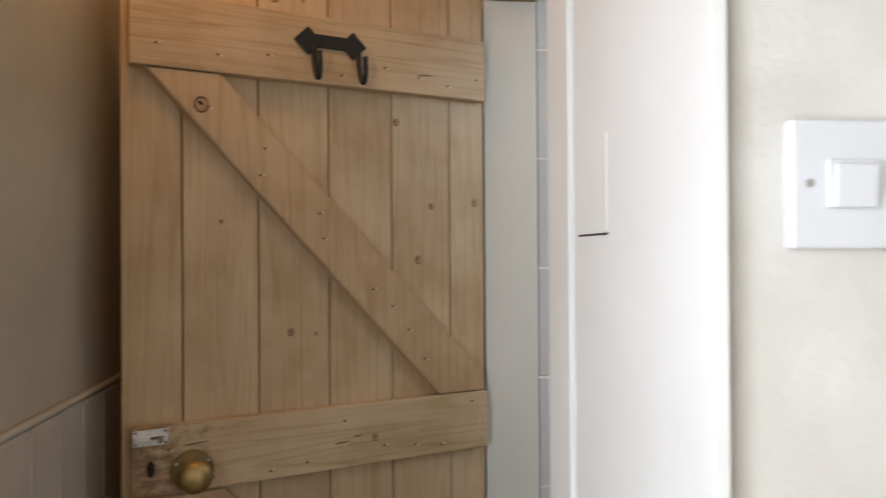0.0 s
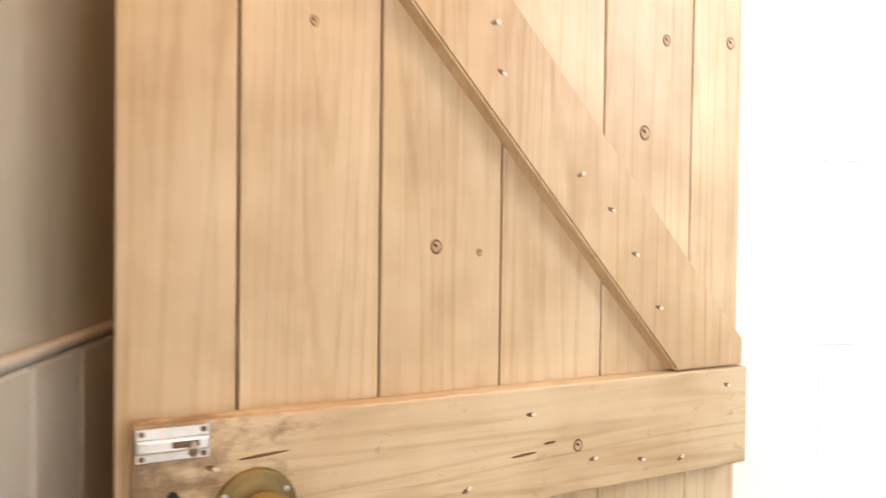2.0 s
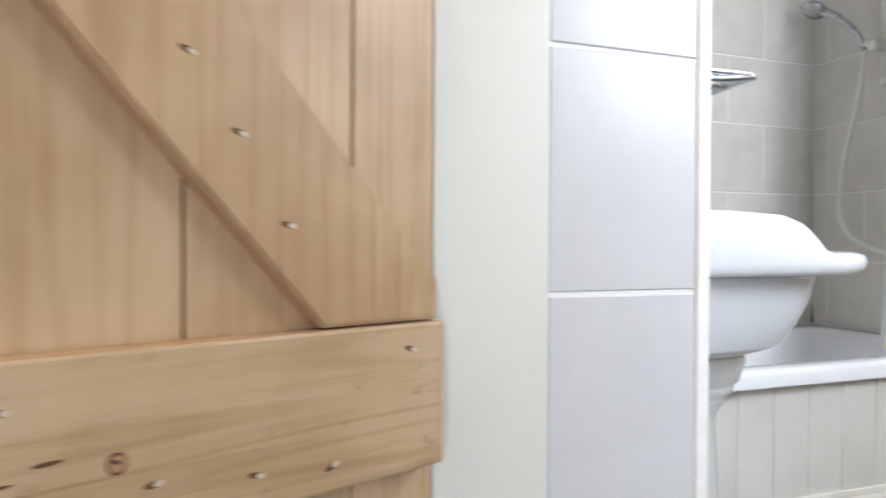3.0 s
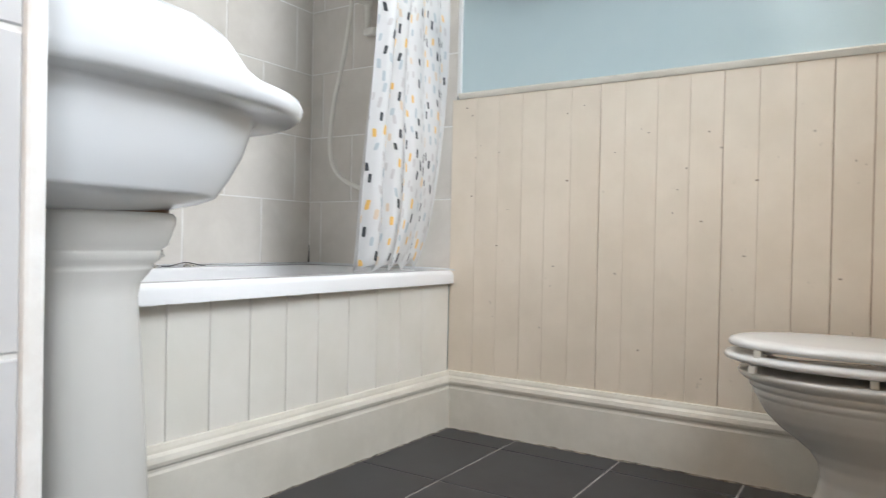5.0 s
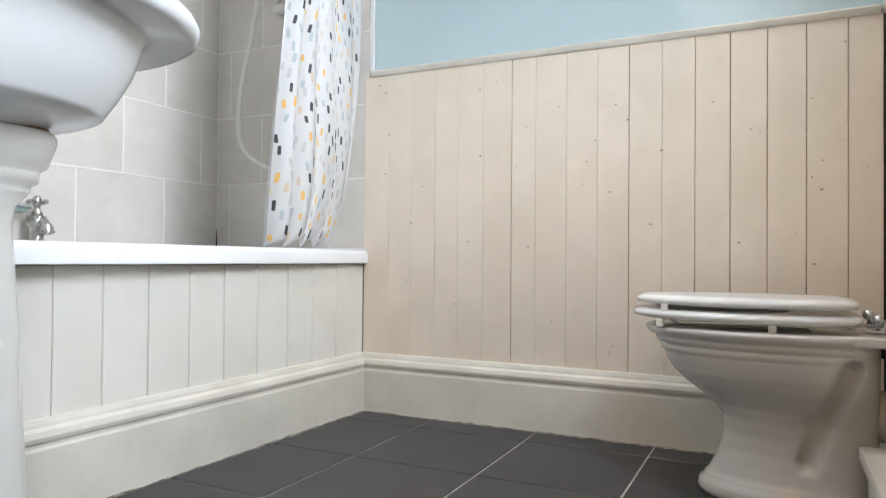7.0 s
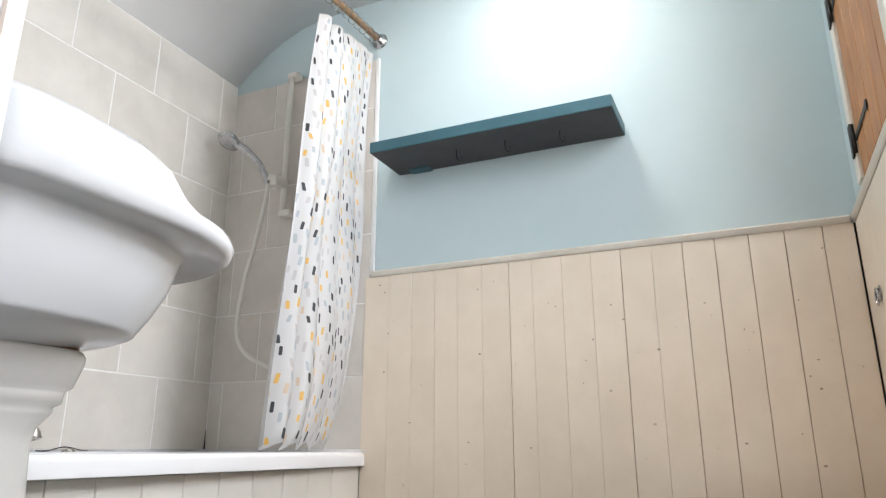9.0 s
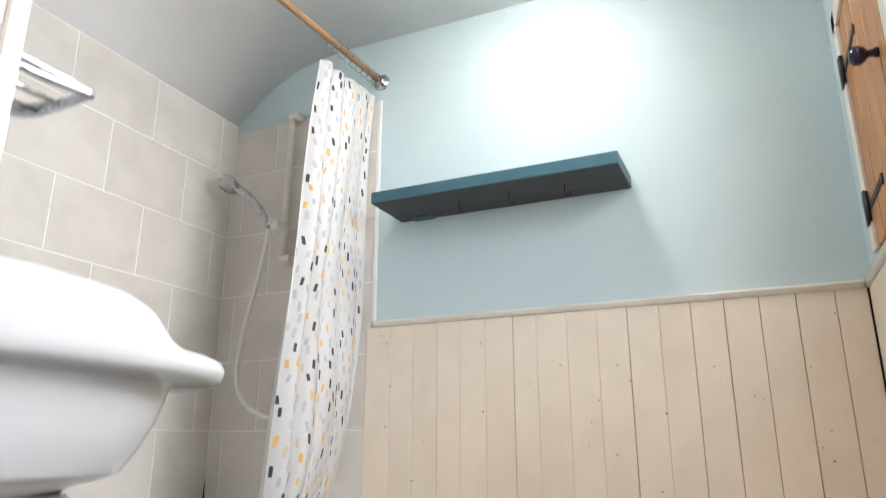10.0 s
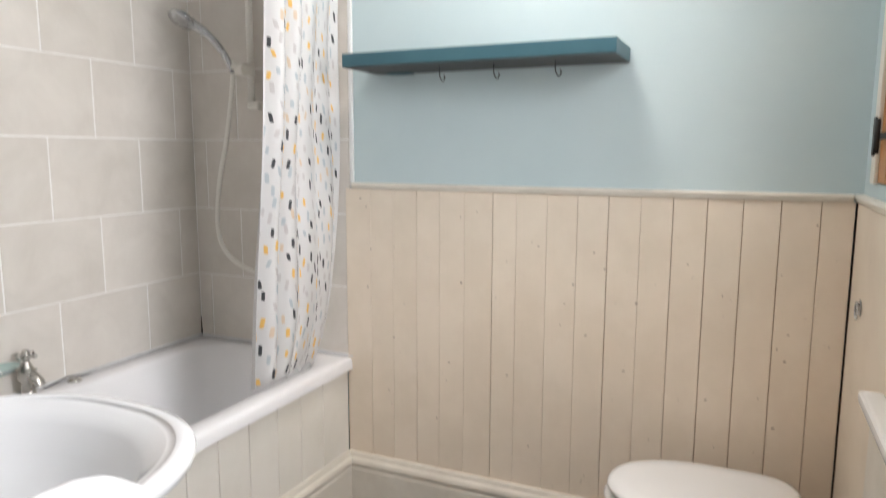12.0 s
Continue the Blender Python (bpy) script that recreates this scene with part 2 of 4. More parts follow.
def add_tube(bm, pts, radius, n=12, caps=True):
    """A round tube along points; radius may be a list, one for each point."""
    pts = [Vector(p) for p in pts]
    rad = radius if isinstance(radius, (list, tuple)) else [radius] * len(pts)
    rings = []
    up = Vector((0.13, 0.27, 0.95)).normalized()
    for i, p in enumerate(pts):
        d = (pts[min(i + 1, len(pts) - 1)] - pts[max(i - 1, 0)]).normalized()
        a = d.cross(up)
        if a.length < 1e-3:
            a = d.cross(Vector((1, 0, 0)))
        a.normalize()
        c = d.cross(a).normalized()
        rings.append([bm.verts.new(p + rad[i] * (math.cos(2 * math.pi * k / n) * a + math.sin(2 * math.pi * k / n) * c)) for k in range(n)])
    for r0, r1 in zip(rings, rings[1:]):
        for k in range(n):
            bm.faces.new((r0[k], r0[(k + 1) % n], r1[(k + 1) % n], r1[k]))
    if caps:
        bm.faces.new(rings[0][::-1])
        bm.faces.new(rings[-1])
    bmesh.ops.recalc_face_normals(bm, faces=bm.faces)
    return bm


def tube(pts, radius, n=12, caps=True):
    return add_tube(bmesh.new(), pts, radius, n, caps)


def smooth_path(pts, steps=6):
    """Catmull-Rom points through a few places."""
    p = [Vector(q) for q in pts]
    p = [2 * p[0] - p[1]] + p + [2 * p[-1] - p[-2]]
    out = []
    for i in range(1, len(p) - 2):
        for k in range(steps):
            t = k / steps
            a, b, c, d = p[i - 1:i + 3]
            out.append(0.5 * (2 * b + (c - a) * t + (2 * a - 5 * b + 4 * c - d) * t * t + (3 * b - a - 3 * c + d) * t ** 3))
    return out + [p[-2]]


def loft(rings, close_first=True, close_last=True):
    bm = bmesh.new()
    rr = [[bm.verts.new(p) for p in r] for r in rings]
    n = len(rr[0])
    for a, b in zip(rr, rr[1:]):
        for k in range(n):
            bm.faces.new((a[k], a[(k + 1) % n], b[(k + 1) % n], b[k]))
    if close_first:
        bm.faces.new(rr[0][::-1])
    if close_last:
        bm.faces.new(rr[-1])
    bmesh.ops.recalc_face_normals(bm, faces=bm.faces)
    return bm


def lathe(profile, n=24):
    """A turned shape about z from (radius, z) pairs."""
    return loft([[(r * math.cos(2 * math.pi * k / n), r * math.sin(2 * math.pi * k / n), z) for k in range(n)] for r, z in profile])


def moved(bm, m):
    bm.transform(m)
    return bm


def extrude_profile(profile, a, b):
    """A moulding: (out, up) pairs carried from a to b, out being to the right of the way from a to b."""
    a, b = Vector(a), Vector(b)
    d = (b - a).normalized()
    out = Vector((d.y, -d.x, 0))
    return loft([[p + out * o + Vector((0, 0, u)) for o, u in profile] for p in (a, b)])


# ---- the large structure ----
XE, YN, YS, XW = 2.57, 2.83, 0.555, 0.77      # bathroom faces: east, north, south, west
XL, XR = -0.385, 0.36                          # landing faces
ZL = -0.28                                     # landing floor, a step below the bathroom
CEIL = 2.345

CEILING = [(2.95, 2.02), (2.83, 2.115), (2.75, 2.182), (2.673, 2.24), (2.59, 2.287), (2.505, 2.32), (2.40, 2.342), (2.257, 2.352), (1.0, CEIL), (0.86, 2.34), (0.675, 2.288), (0.45, 2.185)]


def structure(name, bm, mat, label, smooth=False, category="wall"):
    return tagged(link_mesh(name, bm, mat, None, smooth), label, category, "", "structure")


structure("floor", box(0.60, 2.75, 0.40, 3.0, -0.32, -0.0025), M_GROUT_FLOOR, "pale grey grouted bed under charcoal floor tiles", category="floor")
FLOOR = bpy.data.objects["floor"]
structure("floor_landing", box(-0.55, 0.60, -1.8, 2.4, ZL - 0.1, ZL), M_FLOOR_LANDING, "dark stained wooden landing floor, one step down", category="floor")
structure("floor_landing_side", box(0.60, 0.9, -1.8, 0.20, ZL - 0.1, ZL), M_FLOOR_LANDING, "dark stained wooden floor of the landing's side", category="floor")
structure("wall_east", box(XE, XE + 0.2, 0.3, 3.0, -0.3, 2.7), M_BLUE, "pale blue painted plaster wall above cream panelling")
WALL_E = bpy.data.objects["wall_east"]
structure("wall_north", box(0.55, XE, YN, YN + 0.15, -0.3, 2.7), M_GROUT, "white grouted wall carrying greige bath tiles")
WALL_N = bpy.data.objects["wall_north"]
_bm = box(XR, 1.20, 0.33, YS, -0.32, 2.7)
add_box(_bm, 1.20, 1.78, 0.33, YS, -0.32, 1.22)
add_box(_bm, 1.20, 1.78, 0.33, YS, 2.10, 2.7)
add_box(_bm, 1.78, 1.85, 0.33, YS, -0.32, 2.7)
add_box(_bm, 1.85, 2.36, 0.33, YS, -0.32, 1.225)
add_box(_bm, 1.85, 2.36, 0.33, YS, 1.85, 2.7)
add_box(_bm, 2.36, XE, 0.33, YS, -0.32, 2.7)
structure("wall_south", _bm, M_BLUE, "pale blue wall with a recessed cupboard opening")
structure("wall_west", box(0.565, XW, 1.420, YN, -0.32, 2.7), M_GROUT, "end of the partition wall beside the doorway, tiled")
WALL_W = bpy.data.objects["wall_west"]
structure("wall_over_door", box(0.42, XW, YS, 1.46, 1.78, 2.7), M_CEIL, "white painted wall over the bathroom doorway")
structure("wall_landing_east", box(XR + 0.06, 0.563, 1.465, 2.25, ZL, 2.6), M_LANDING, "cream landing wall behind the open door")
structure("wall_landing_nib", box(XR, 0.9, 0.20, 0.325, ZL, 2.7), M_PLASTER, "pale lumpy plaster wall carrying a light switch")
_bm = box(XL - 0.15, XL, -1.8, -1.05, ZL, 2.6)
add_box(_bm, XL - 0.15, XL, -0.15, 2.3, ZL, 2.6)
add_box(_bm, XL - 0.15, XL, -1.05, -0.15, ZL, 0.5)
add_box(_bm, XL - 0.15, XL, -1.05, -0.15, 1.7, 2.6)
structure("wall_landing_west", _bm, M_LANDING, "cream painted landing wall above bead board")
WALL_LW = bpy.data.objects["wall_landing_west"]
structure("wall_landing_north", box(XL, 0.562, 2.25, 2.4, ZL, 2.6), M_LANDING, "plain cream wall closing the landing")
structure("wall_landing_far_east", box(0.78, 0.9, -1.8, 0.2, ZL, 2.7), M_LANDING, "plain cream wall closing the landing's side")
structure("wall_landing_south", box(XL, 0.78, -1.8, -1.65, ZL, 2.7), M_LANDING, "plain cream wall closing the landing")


def casement(name, label, x0, x1, y0, y1, z0, z1, along):
    """A window of two lights in an opening that runs along x or y."""
    win = thing(name, label, "window", (0, 0, 0), "", "structure")
    def bar(nm, a0, a1, h0, h1):
        bm = box(a0, a1, y0, y1, h0, h1, 0.004) if along == "x" else box(x0, x1, a0, a1, h0, h1, 0.004)
        return part(nm, bm, M_WHITE, win)
    lo, hi = (x0, x1) if along == "x" else (y0, y1)
    mid = (lo + hi) / 2
    bar("stile", lo, lo + 0.045, z0, z1), bar("stile", hi - 0.045, hi, z0, z1), bar("mullion", mid - 0.02, mid + 0.02, z0 + 0.045, z1 - 0.045)
    bar("sill", lo + 0.045, hi - 0.045, z0, z0 + 0.045), bar("top_rail", lo + 0.045, hi - 0.045, z1 - 0.045, z1)
    for a0, a1 in ((lo + 0.045, mid - 0.02), (mid + 0.02, hi - 0.045)):
        yc, xc = (y0 + y1) / 2, (x0 + x1) / 2
        bm = box(a0, a1, yc - 0.002, yc + 0.002, z0 + 0.045, z1 - 0.045) if along == "x" else box(xc - 0.002, xc + 0.002, a0, a1, z0 + 0.045, z1 - 0.045)
        p = part("pane", bm, M_GLASS, win)
        p.visible_shadow = False


# out of view; set here so daylight reaches the door lining
casement("unseen_window_1", "unseen white painted casement window, placed to light the landing", XL - 0.145, XL - 0.125, -1.05, -0.15, 0.5, 1.7, "y")
# assumed window, never in view, housing the bathroom fill lamp
casement("added_window_2", "unseen white painted casement window added over the radiator to brighten the bathroom", 1.20, 1.78, 0.345, 0.385, 1.22, 2.10, "x")
structure("ceiling_landing", box(XL - 0.15, 0.54, -1.8, 2.4, 2.6, 2.7), M_CEIL, "plain white landing ceiling", category="ceiling")

_bm = bmesh.new()
_lo = [[_bm.verts.new((x, y, z + dz)) for y, z in CEILING] for x, dz in ((0.55, 0), (2.72, 0))]
_hi = [[_bm.verts.new((x, y, 2.75)) for y, z in CEILING] for x in (0.55, 2.72)]
for i in range(len(CEILING) - 1):
    _bm.faces.new((_lo[0][i], _lo[0][i + 1], _lo[1][i + 1], _lo[1][i]))
    _bm.faces.new((_hi[0][i], _hi[1][i], _hi[1][i + 1], _hi[0][i + 1]))
    for s in (0, 1):
        _bm.faces.new((_lo[s][i], _hi[s][i], _hi[s][i + 1], _lo[s][i + 1]))
for k in (0, -1):
    _bm.faces.new((_lo[0][k], _lo[1][k], _hi[1][k], _hi[0][k]))
bmesh.ops.recalc_face_normals(_bm, faces=_bm.faces)
structure("ceiling", _bm, M_CEIL, "white painted ceiling, coved down over the bath", True, "ceiling")

# door frame: hinge post, head and the white lining towards the switch
_fr = thing("door_frame", "off-white painted wooden door frame", "door frame", (0, 0, ZL), "", "structure")


def frame_part(name, bm, mat, label=""):
    return part(name, moved(bm, Matrix.Translation((0, 0, -ZL))), mat, _fr, label)


frame_part("hinge_post", box(0.432, 0.563, 1.405, 1.463, ZL, 1.745, 0.003), M_FRAME)
frame_part("head", box(0.432, 0.563, YS + 0.05, 1.463, 1.747, 1.80, 0.003), M_PINE_X, "bare brown wooden head")
frame_part("latch_post", box(XR - 0.001, 0.563, 0.556, 0.573, ZL, 1.745, 0.003), M_WHITE)
frame_part("stop", box(XR - 0.016, XR - 0.001, 0.470, 0.548, ZL, 1.80, 0.0012), M_WHITE)
frame_part("lining", box(XR - 0.012, XR - 0.001, 0.186, 0.466, ZL, 2.55, 0.0012), M_WHITE, "wide white painted board")
_bm = box(XR - 0.0126, XR - 0.0118, 0.37, 0.44, 1.152, 1.24, 0.0003)
frame_part("keep_plate", _bm, M_WHITE, "painted-over bolt keep")
# thin dark strip painting the shadow line below the keep plate
frame_part("keep_shadow", box(XR - 0.0128, XR - 0.0118, 0.368, 0.448, 1.1475, 1.1495), M_DARK)
structure("threshold", box(0.585, 0.60, 0.60, 1.405, ZL, 0.0, 0.003), M_FRAME, "painted riser of the bathroom step", category="step")

# ---- landing panelling ----
_dado = [(0, 0), (0.006, 0.0), (0.010, 0.004), (0.012, 0.008), (0.009, 0.013), (0.0, 0.014)]
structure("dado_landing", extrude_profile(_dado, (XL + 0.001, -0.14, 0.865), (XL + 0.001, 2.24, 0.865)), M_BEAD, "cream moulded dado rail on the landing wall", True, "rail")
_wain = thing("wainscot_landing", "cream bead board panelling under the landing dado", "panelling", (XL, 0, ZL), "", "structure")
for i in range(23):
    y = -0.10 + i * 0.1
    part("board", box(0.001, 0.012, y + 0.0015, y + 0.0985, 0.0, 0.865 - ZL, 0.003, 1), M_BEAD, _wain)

# ---- light switch ----
_sw = thing("light_switch", "white plastic rocker light switch on pale plaster", "switch", (0.448, 0.2, 1.176))
part("plate", box(-0.043, 0.043, -0.010, 0.0, -0.043, 0.043, 0.004, 3), M_SWITCH, _sw)
part("rocker_rim", box(-0.018, 0.018, -0.0125, -0.0102, -0.016, 0.016, 0.0008), M_SWITCH, _sw)
_bm = box(-0.0155, 0.0155, -0.0165, -0.0127, -0.0145, 0.0145, 0.002)
moved(_bm, pose(0, 0, 0, 6, 0, 0))
part("rocker", _bm, M_SWITCH, _sw)
for sx in (-0.031, 0.031):
    part("screw", moved(lathe([(0.0028, 0), (0.0028, 0.0012), (0.001, 0.0016)], 12), pose(sx, -0.010, 0, 90, 0, 0)), M_STEEL, _sw)

# ---- the pine door ----
DOOR_YAW = math.degrees(math.atan2(0.337, 0.941))
_door = thing("ledged_door", "open waxed pine ledged and braced plank door with brass knob", "door", (0.421, 1.352, ZL + 0.03))
_door.rotation_euler = (0, 0, radians(DOOR_YAW))
DZ = -(ZL + 0.03)            # turns room heights into the door's own
# in the door's own axes x runs to the hinge, -y faces the landing; the ledge face lies at y = 0, the boards' face at y = 0.027
BOARD_FACE, BOARD_BACK = 0.027, 0.047
for s1, s0 in ((0.770, 0.661), (0.661, 0.515), (0.515, 0.367), (0.367, 0.222), (0.222, 0.077), (0.077, -0.014)):
    part("board", box(-s1 + 0.0014, -s0 - 0.0014, BOARD_FACE, BOARD_BACK, 0.0, 1.735 + DZ, 0.0014, 1), M_PINE, _door)
# one dark sheet behind all boards, its colour standing for shade in the joints
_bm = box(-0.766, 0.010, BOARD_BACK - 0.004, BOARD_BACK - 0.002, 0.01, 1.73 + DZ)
part("joint_shade", _bm, M_DARK, _door, "near-black sheet painting the shade in the joints between the boards")
for z0, z1, nm in ((1.487, 1.627, "upper"), (0.681, 0.811, "middle"), (-0.10, 0.04, "lower")):
    part("ledge", box(-0.755, 0.004, 0.0, BOARD_FACE + 0.0005, z0 + DZ, z1 + DZ, 0.003), M_PINE_LOCK if nm == "middle" else M_PINE_X, _door)


def brace(x0, x1, x2, x3, z0, z1):
    """A sloping brace: its foot spans x0..x1 at z0 and its head x2..x3 at z1."""
    bm = bmesh.new()
    fr = [bm.verts.new((x, 0.003, z + DZ)) for x, z in ((x0, z0), (x1, z0), (x1 + 0.0, z0 + 0.035), (x3, z1), (x2, z1))]
    bk = [bm.verts.new((v.co.x, BOARD_FACE + 0.0005, v.co.z)) for v in fr]
    bm.faces.new(fr)
    bm.faces.new(bk[::-1])
    for i in range(5):
        bm.faces.new((fr[i], bk[i], bk[(i + 1) % 5], fr[(i + 1) % 5]))
    bmesh.ops.recalc_face_normals(bm, faces=bm.faces)
    bmesh.ops.bevel(bm, geom=[e for e in bm.edges if all(abs(v.co.y - 0.003) < 1e-5 for v in e.verts)], offset=0.003, segments=2, affect="EDGES")
    return bm


M_PINE_BR = pine("waxed_pine_brace", (0.61, 0.44, 0.27), (0.55, 0.385, 0.22), (0.42, 0.265, 0.135), "z")
part("brace", brace(-0.119, -0.001, -0.727, -0.590, 0.813, 1.485), M_PINE_BR, _door)
part("brace", brace(-0.119, -0.001, -0.727, -0.590, 0.042, 0.679), M_PINE_BR, _door)


def ellipse_disc(rx, rz, depth, n=16):
    return loft([[(rx * k * math.cos(2 * math.pi * i / n), y, rz * k * math.sin(2 * math.pi * i / n)) for i in range(n)] for y, k in ((depth, 1), (0.0, 1), (-0.0002, 0.8))])


# knots with a dark rim, and nail holes, on boards, ledges and brace
for s, z, r, face in ((0.588, 1.197, 0.0055, 1), (0.450, 0.970, 0.0085, 1), (0.396, 0.964, 0.0045, 1), (0.124, 1.239, 0.008, 1), (0.158, 1.117, 0.010, 1),
                      (0.211, 1.425, 0.009, 1), (0.010, 1.25, 0.009, 1), (0.628, 1.422, 0.017, 0), (0.275, 0.737, 0.008, 0), (0.48, 1.66, 0.010, 1), (0.42, 1.665, 0.005, 1), (0.30, 0.45, 0.010, 1), (0.60, 0.3, 0.009, 1)):
    r *= 0.85
    y = BOARD_FACE if face else (0.003 if z > 0.9 else 0.0)
    bm = moved(ellipse_disc(r, r * 1.15, 0.002), Matrix.Translation((-s, y - 0.0002, z + DZ)))
    part("knot", bm, M_KNOT, _door)
    bm = moved(ellipse_disc(r * 0.80, r * 0.90, 0.002), Matrix.Translation((-s + r * 0.06, y - 0.00035, z + DZ)))
    part("knot_heart", bm, M_KNOT_GROOVE, _door)
    bm = moved(ellipse_disc(r * 0.42, r * 0.22, 0.002), Matrix.Translation((-s - r * 0.12, y - 0.0005, z + DZ + r * 0.2)) @ pose(0, 0, 0, 0, 35, 0))
    part("knot_split", bm, M_DARK, _door)
_rng = random.Random(5)
_nails = []
for zc in (0.746, 1.557):
    for s in (0.03, 0.10, 0.17, 0.24, 0.33, 0.42, 0.50, 0.60, 0.70):
        _nails.append((s + _rng.uniform(-0.015, 0.015), zc + _rng.choice((-1, 1)) * _rng.uniform(0.015, 0.05), 0.0))
for k in (0.12, 0.22, 0.3, 0.36, 0.52, 0.6, 0.71, 0.79, 0.9):
    _nails.append((0.06 + 0.598 * k + _rng.uniform(-0.03, 0.03), 0.815 + 0.67 * k, 0.003))
_nail_mesh = None
for s, z, y in _nails:
    ang = _rng.uniform(-25, 25)
    if _nail_mesh is None:
        ob = part("nail_hole", ellipse_disc(0.0066, 0.0026, 0.002, 10), M_KNOT, _door)
        _nail_mesh = ob.data
        # pale ellipse beside the hole, a highlight painted as colour
        _glint = part("nail_glint", moved(ellipse_disc(0.0034, 0.0022, 0.002, 10), Matrix.Translation((0.0035, -0.0003, 0))), M_NAIL_GLINT, ob)
        _glint_mesh = _glint.data
    else:
        ob = new("nail_hole", _nail_mesh)
        ob.parent = _door
        new("nail_glint", _glint_mesh).parent = ob
    ob.location = (-s, y - 0.0002, z + DZ)
    ob.rotation_euler = (0, radians(ang), 0)
for s, z, w in ((0.35, 0.735, 0.035), (0.315, 0.745, 0.018), (0.64, 0.772, 0.05), (0.15, 1.53, 0.04)):
    part("crack", moved(ellipse_disc(w / 2, 0.0016, 0.002, 10), Matrix.Translation((-s, -0.0002, z + DZ)) @ pose(0, 0, 0, 0, -4, 0)), M_KNOT, _door)

# coat hook, bolt, keyhole, knob
_hook = part("coat_hook", box(-0.428, -0.313, -0.0045, -0.0005, 1.560 + DZ, 1.588 + DZ, 0.001), M_BLACK, _door, "black wrought iron double coat hook")
for s in (0.419, 0.322):
    bm = box(-0.021, 0.021, -0.0065, -0.002, -0.021, 0.021, 0.001)
    part("diamond_end", moved(bm, Matrix.Translation((-s, 0, 1.572 + DZ)) @ pose(0, 0, 0, 0, 45, 0)), M_BLACK, _hook)
    c = Vector((-s + 0.012, 0, 1.56 + DZ))
    part("prong", tube(smooth_path([c + Vector((0, -0.006, 0)), c + Vector((0, -0.010, -0.035)), c + Vector((0, -0.020, -0.062)), c + Vector((0, -0.038, -0.070)), c + Vector((0, -0.048, -0.052)), c + Vector((0, -0.046, -0.02))]), 0.0055, 10), M_BLACK, _hook, "", True)
_bolt = part("barrel_bolt", box(-0.752, -0.690, -0.003, -0.0003, 0.778 + DZ, 0.808 + DZ, 0.0008), M_STEEL, _door, "worn white-painted steel barrel bolt")
part("channel", box(-0.7518, -0.6902, -0.0095, -0.003, 0.7865 + DZ, 0.7995 + DZ, 0.0025), M_STEEL, _bolt)
part("slot", box(-0.7225, -0.699, -0.0102, -0.0080, 0.7905 + DZ, 0.7965 + DZ, 0.0008), M_KNOT, _bolt)
part("bolt_knob", tube([(-0.705, -0.009, 0.793 + DZ), (-0.705, -0.020, 0.788 + DZ)], [0.003, 0.0048], 10), M_NICKEL, _bolt)
for sx in (0.747, 0.695):
    for sz in (0.782, 0.804):
        part("screw", moved(lathe([(0.0026, 0), (0.0026, 0.001), (0.001, 0.0014)], 10), Matrix.Translation((-sx, -0.003, sz + DZ)) @ pose(0, 0, 0, 90, 0, 0)), M_KNOT, _bolt)
part("keyhole", moved(ellipse_disc(0.0072, 0.0150, 0.003, 18), Matrix.Translation((-0.721, -0.0005, 0.734 + DZ))), M_DARK, _door)
part("screw", moved(lathe([(0.0055, 0), (0.0055, 0.001), (0.002, 0.0016)], 12), Matrix.Translation((-0.742, 0.0, 0.692 + DZ)) @ pose(0, 0, 0, 90, 0, 0)), M_BRASS, _door)
_knob = part("door_knob", moved(lathe([(0.010, 0.0), (0.010, 0.022), (0.014, 0.026), (0.024, 0.031), (0.0305, 0.041), (0.031, 0.050), (0.027, 0.060), (0.017, 0.0665), (0.004, 0.068)], 32), Matrix.Translation((-0.648, 0, 0.722 + DZ)) @ pose(0, 0, 0, 90, 0, 0)), M_BRASS, _door, "aged brass round door knob", True)
part("rose", moved(lathe([(0.039, 0.0), (0.039, 0.002), (0.035, 0.005), (0.030, 0.004), (0.028, 0.006), (0.014, 0.008)], 32), Matrix.Translation((-0.648, 0, 0.722 + DZ)) @ pose(0, 0, 0, 90, 0, 0)), M_BRASS_DULL, _knob, "", True)
for a in (30, 150, 270):
    part("screw", moved(lathe([(0.003, 0.004), (0.003, 0.0058), (0.001, 0.0064)], 8), Matrix.Translation((-0.648 + 0.033 * math.cos(radians(a)), 0, 0.722 + DZ + 0.033 * math.sin(radians(a)))) @ pose(0, 0, 0, 90, 0, 0)), M_STEEL, _knob)

# ---- bathroom joinery ----
SKIRT = [(0, 0.000), (0.022, 0.000), (0.022, 0.141), (0.019, 0.147), (0.019, 0.153), (0.024, 0.159), (0.026, 0.167), (0.022, 0.179), (0.013, 0.185), (0.012, 0.191), (0.008, 0.201), (0, 0.202)]
PY = 2.128                                    # bath panel's face
structure("skirting_east", extrude_profile(SKIRT, (XE - 0.011, PY - 0.001, 0), (XE - 0.011, YS + 0.002, 0))
          , M_SKIRT, "tall cream moulded skirting under the panelling", False, "skirting")
structure("skirting_bath", extrude_profile(SKIRT, (XW + 0.002, PY + 0.044, 0), (XE - 0.012, PY - 0.001, 0)), M_SKIRT, "tall cream moulded skirting along the bath panel", False, "skirting")
RAIL = [(0, 0), (0.014, 0), (0.017, 0.004), (0.020, 0.010), (0.022, 0.016), (0.018, 0.021), (0, 0.022)]
structure("dado_east", extrude_profile(RAIL, (XE - 0.001, 2.098, 1.169), (XE - 0.001, YS + 0.024, 1.169)), M_SKIRT, "cream moulded cap rail over the panelling", False, "rail")
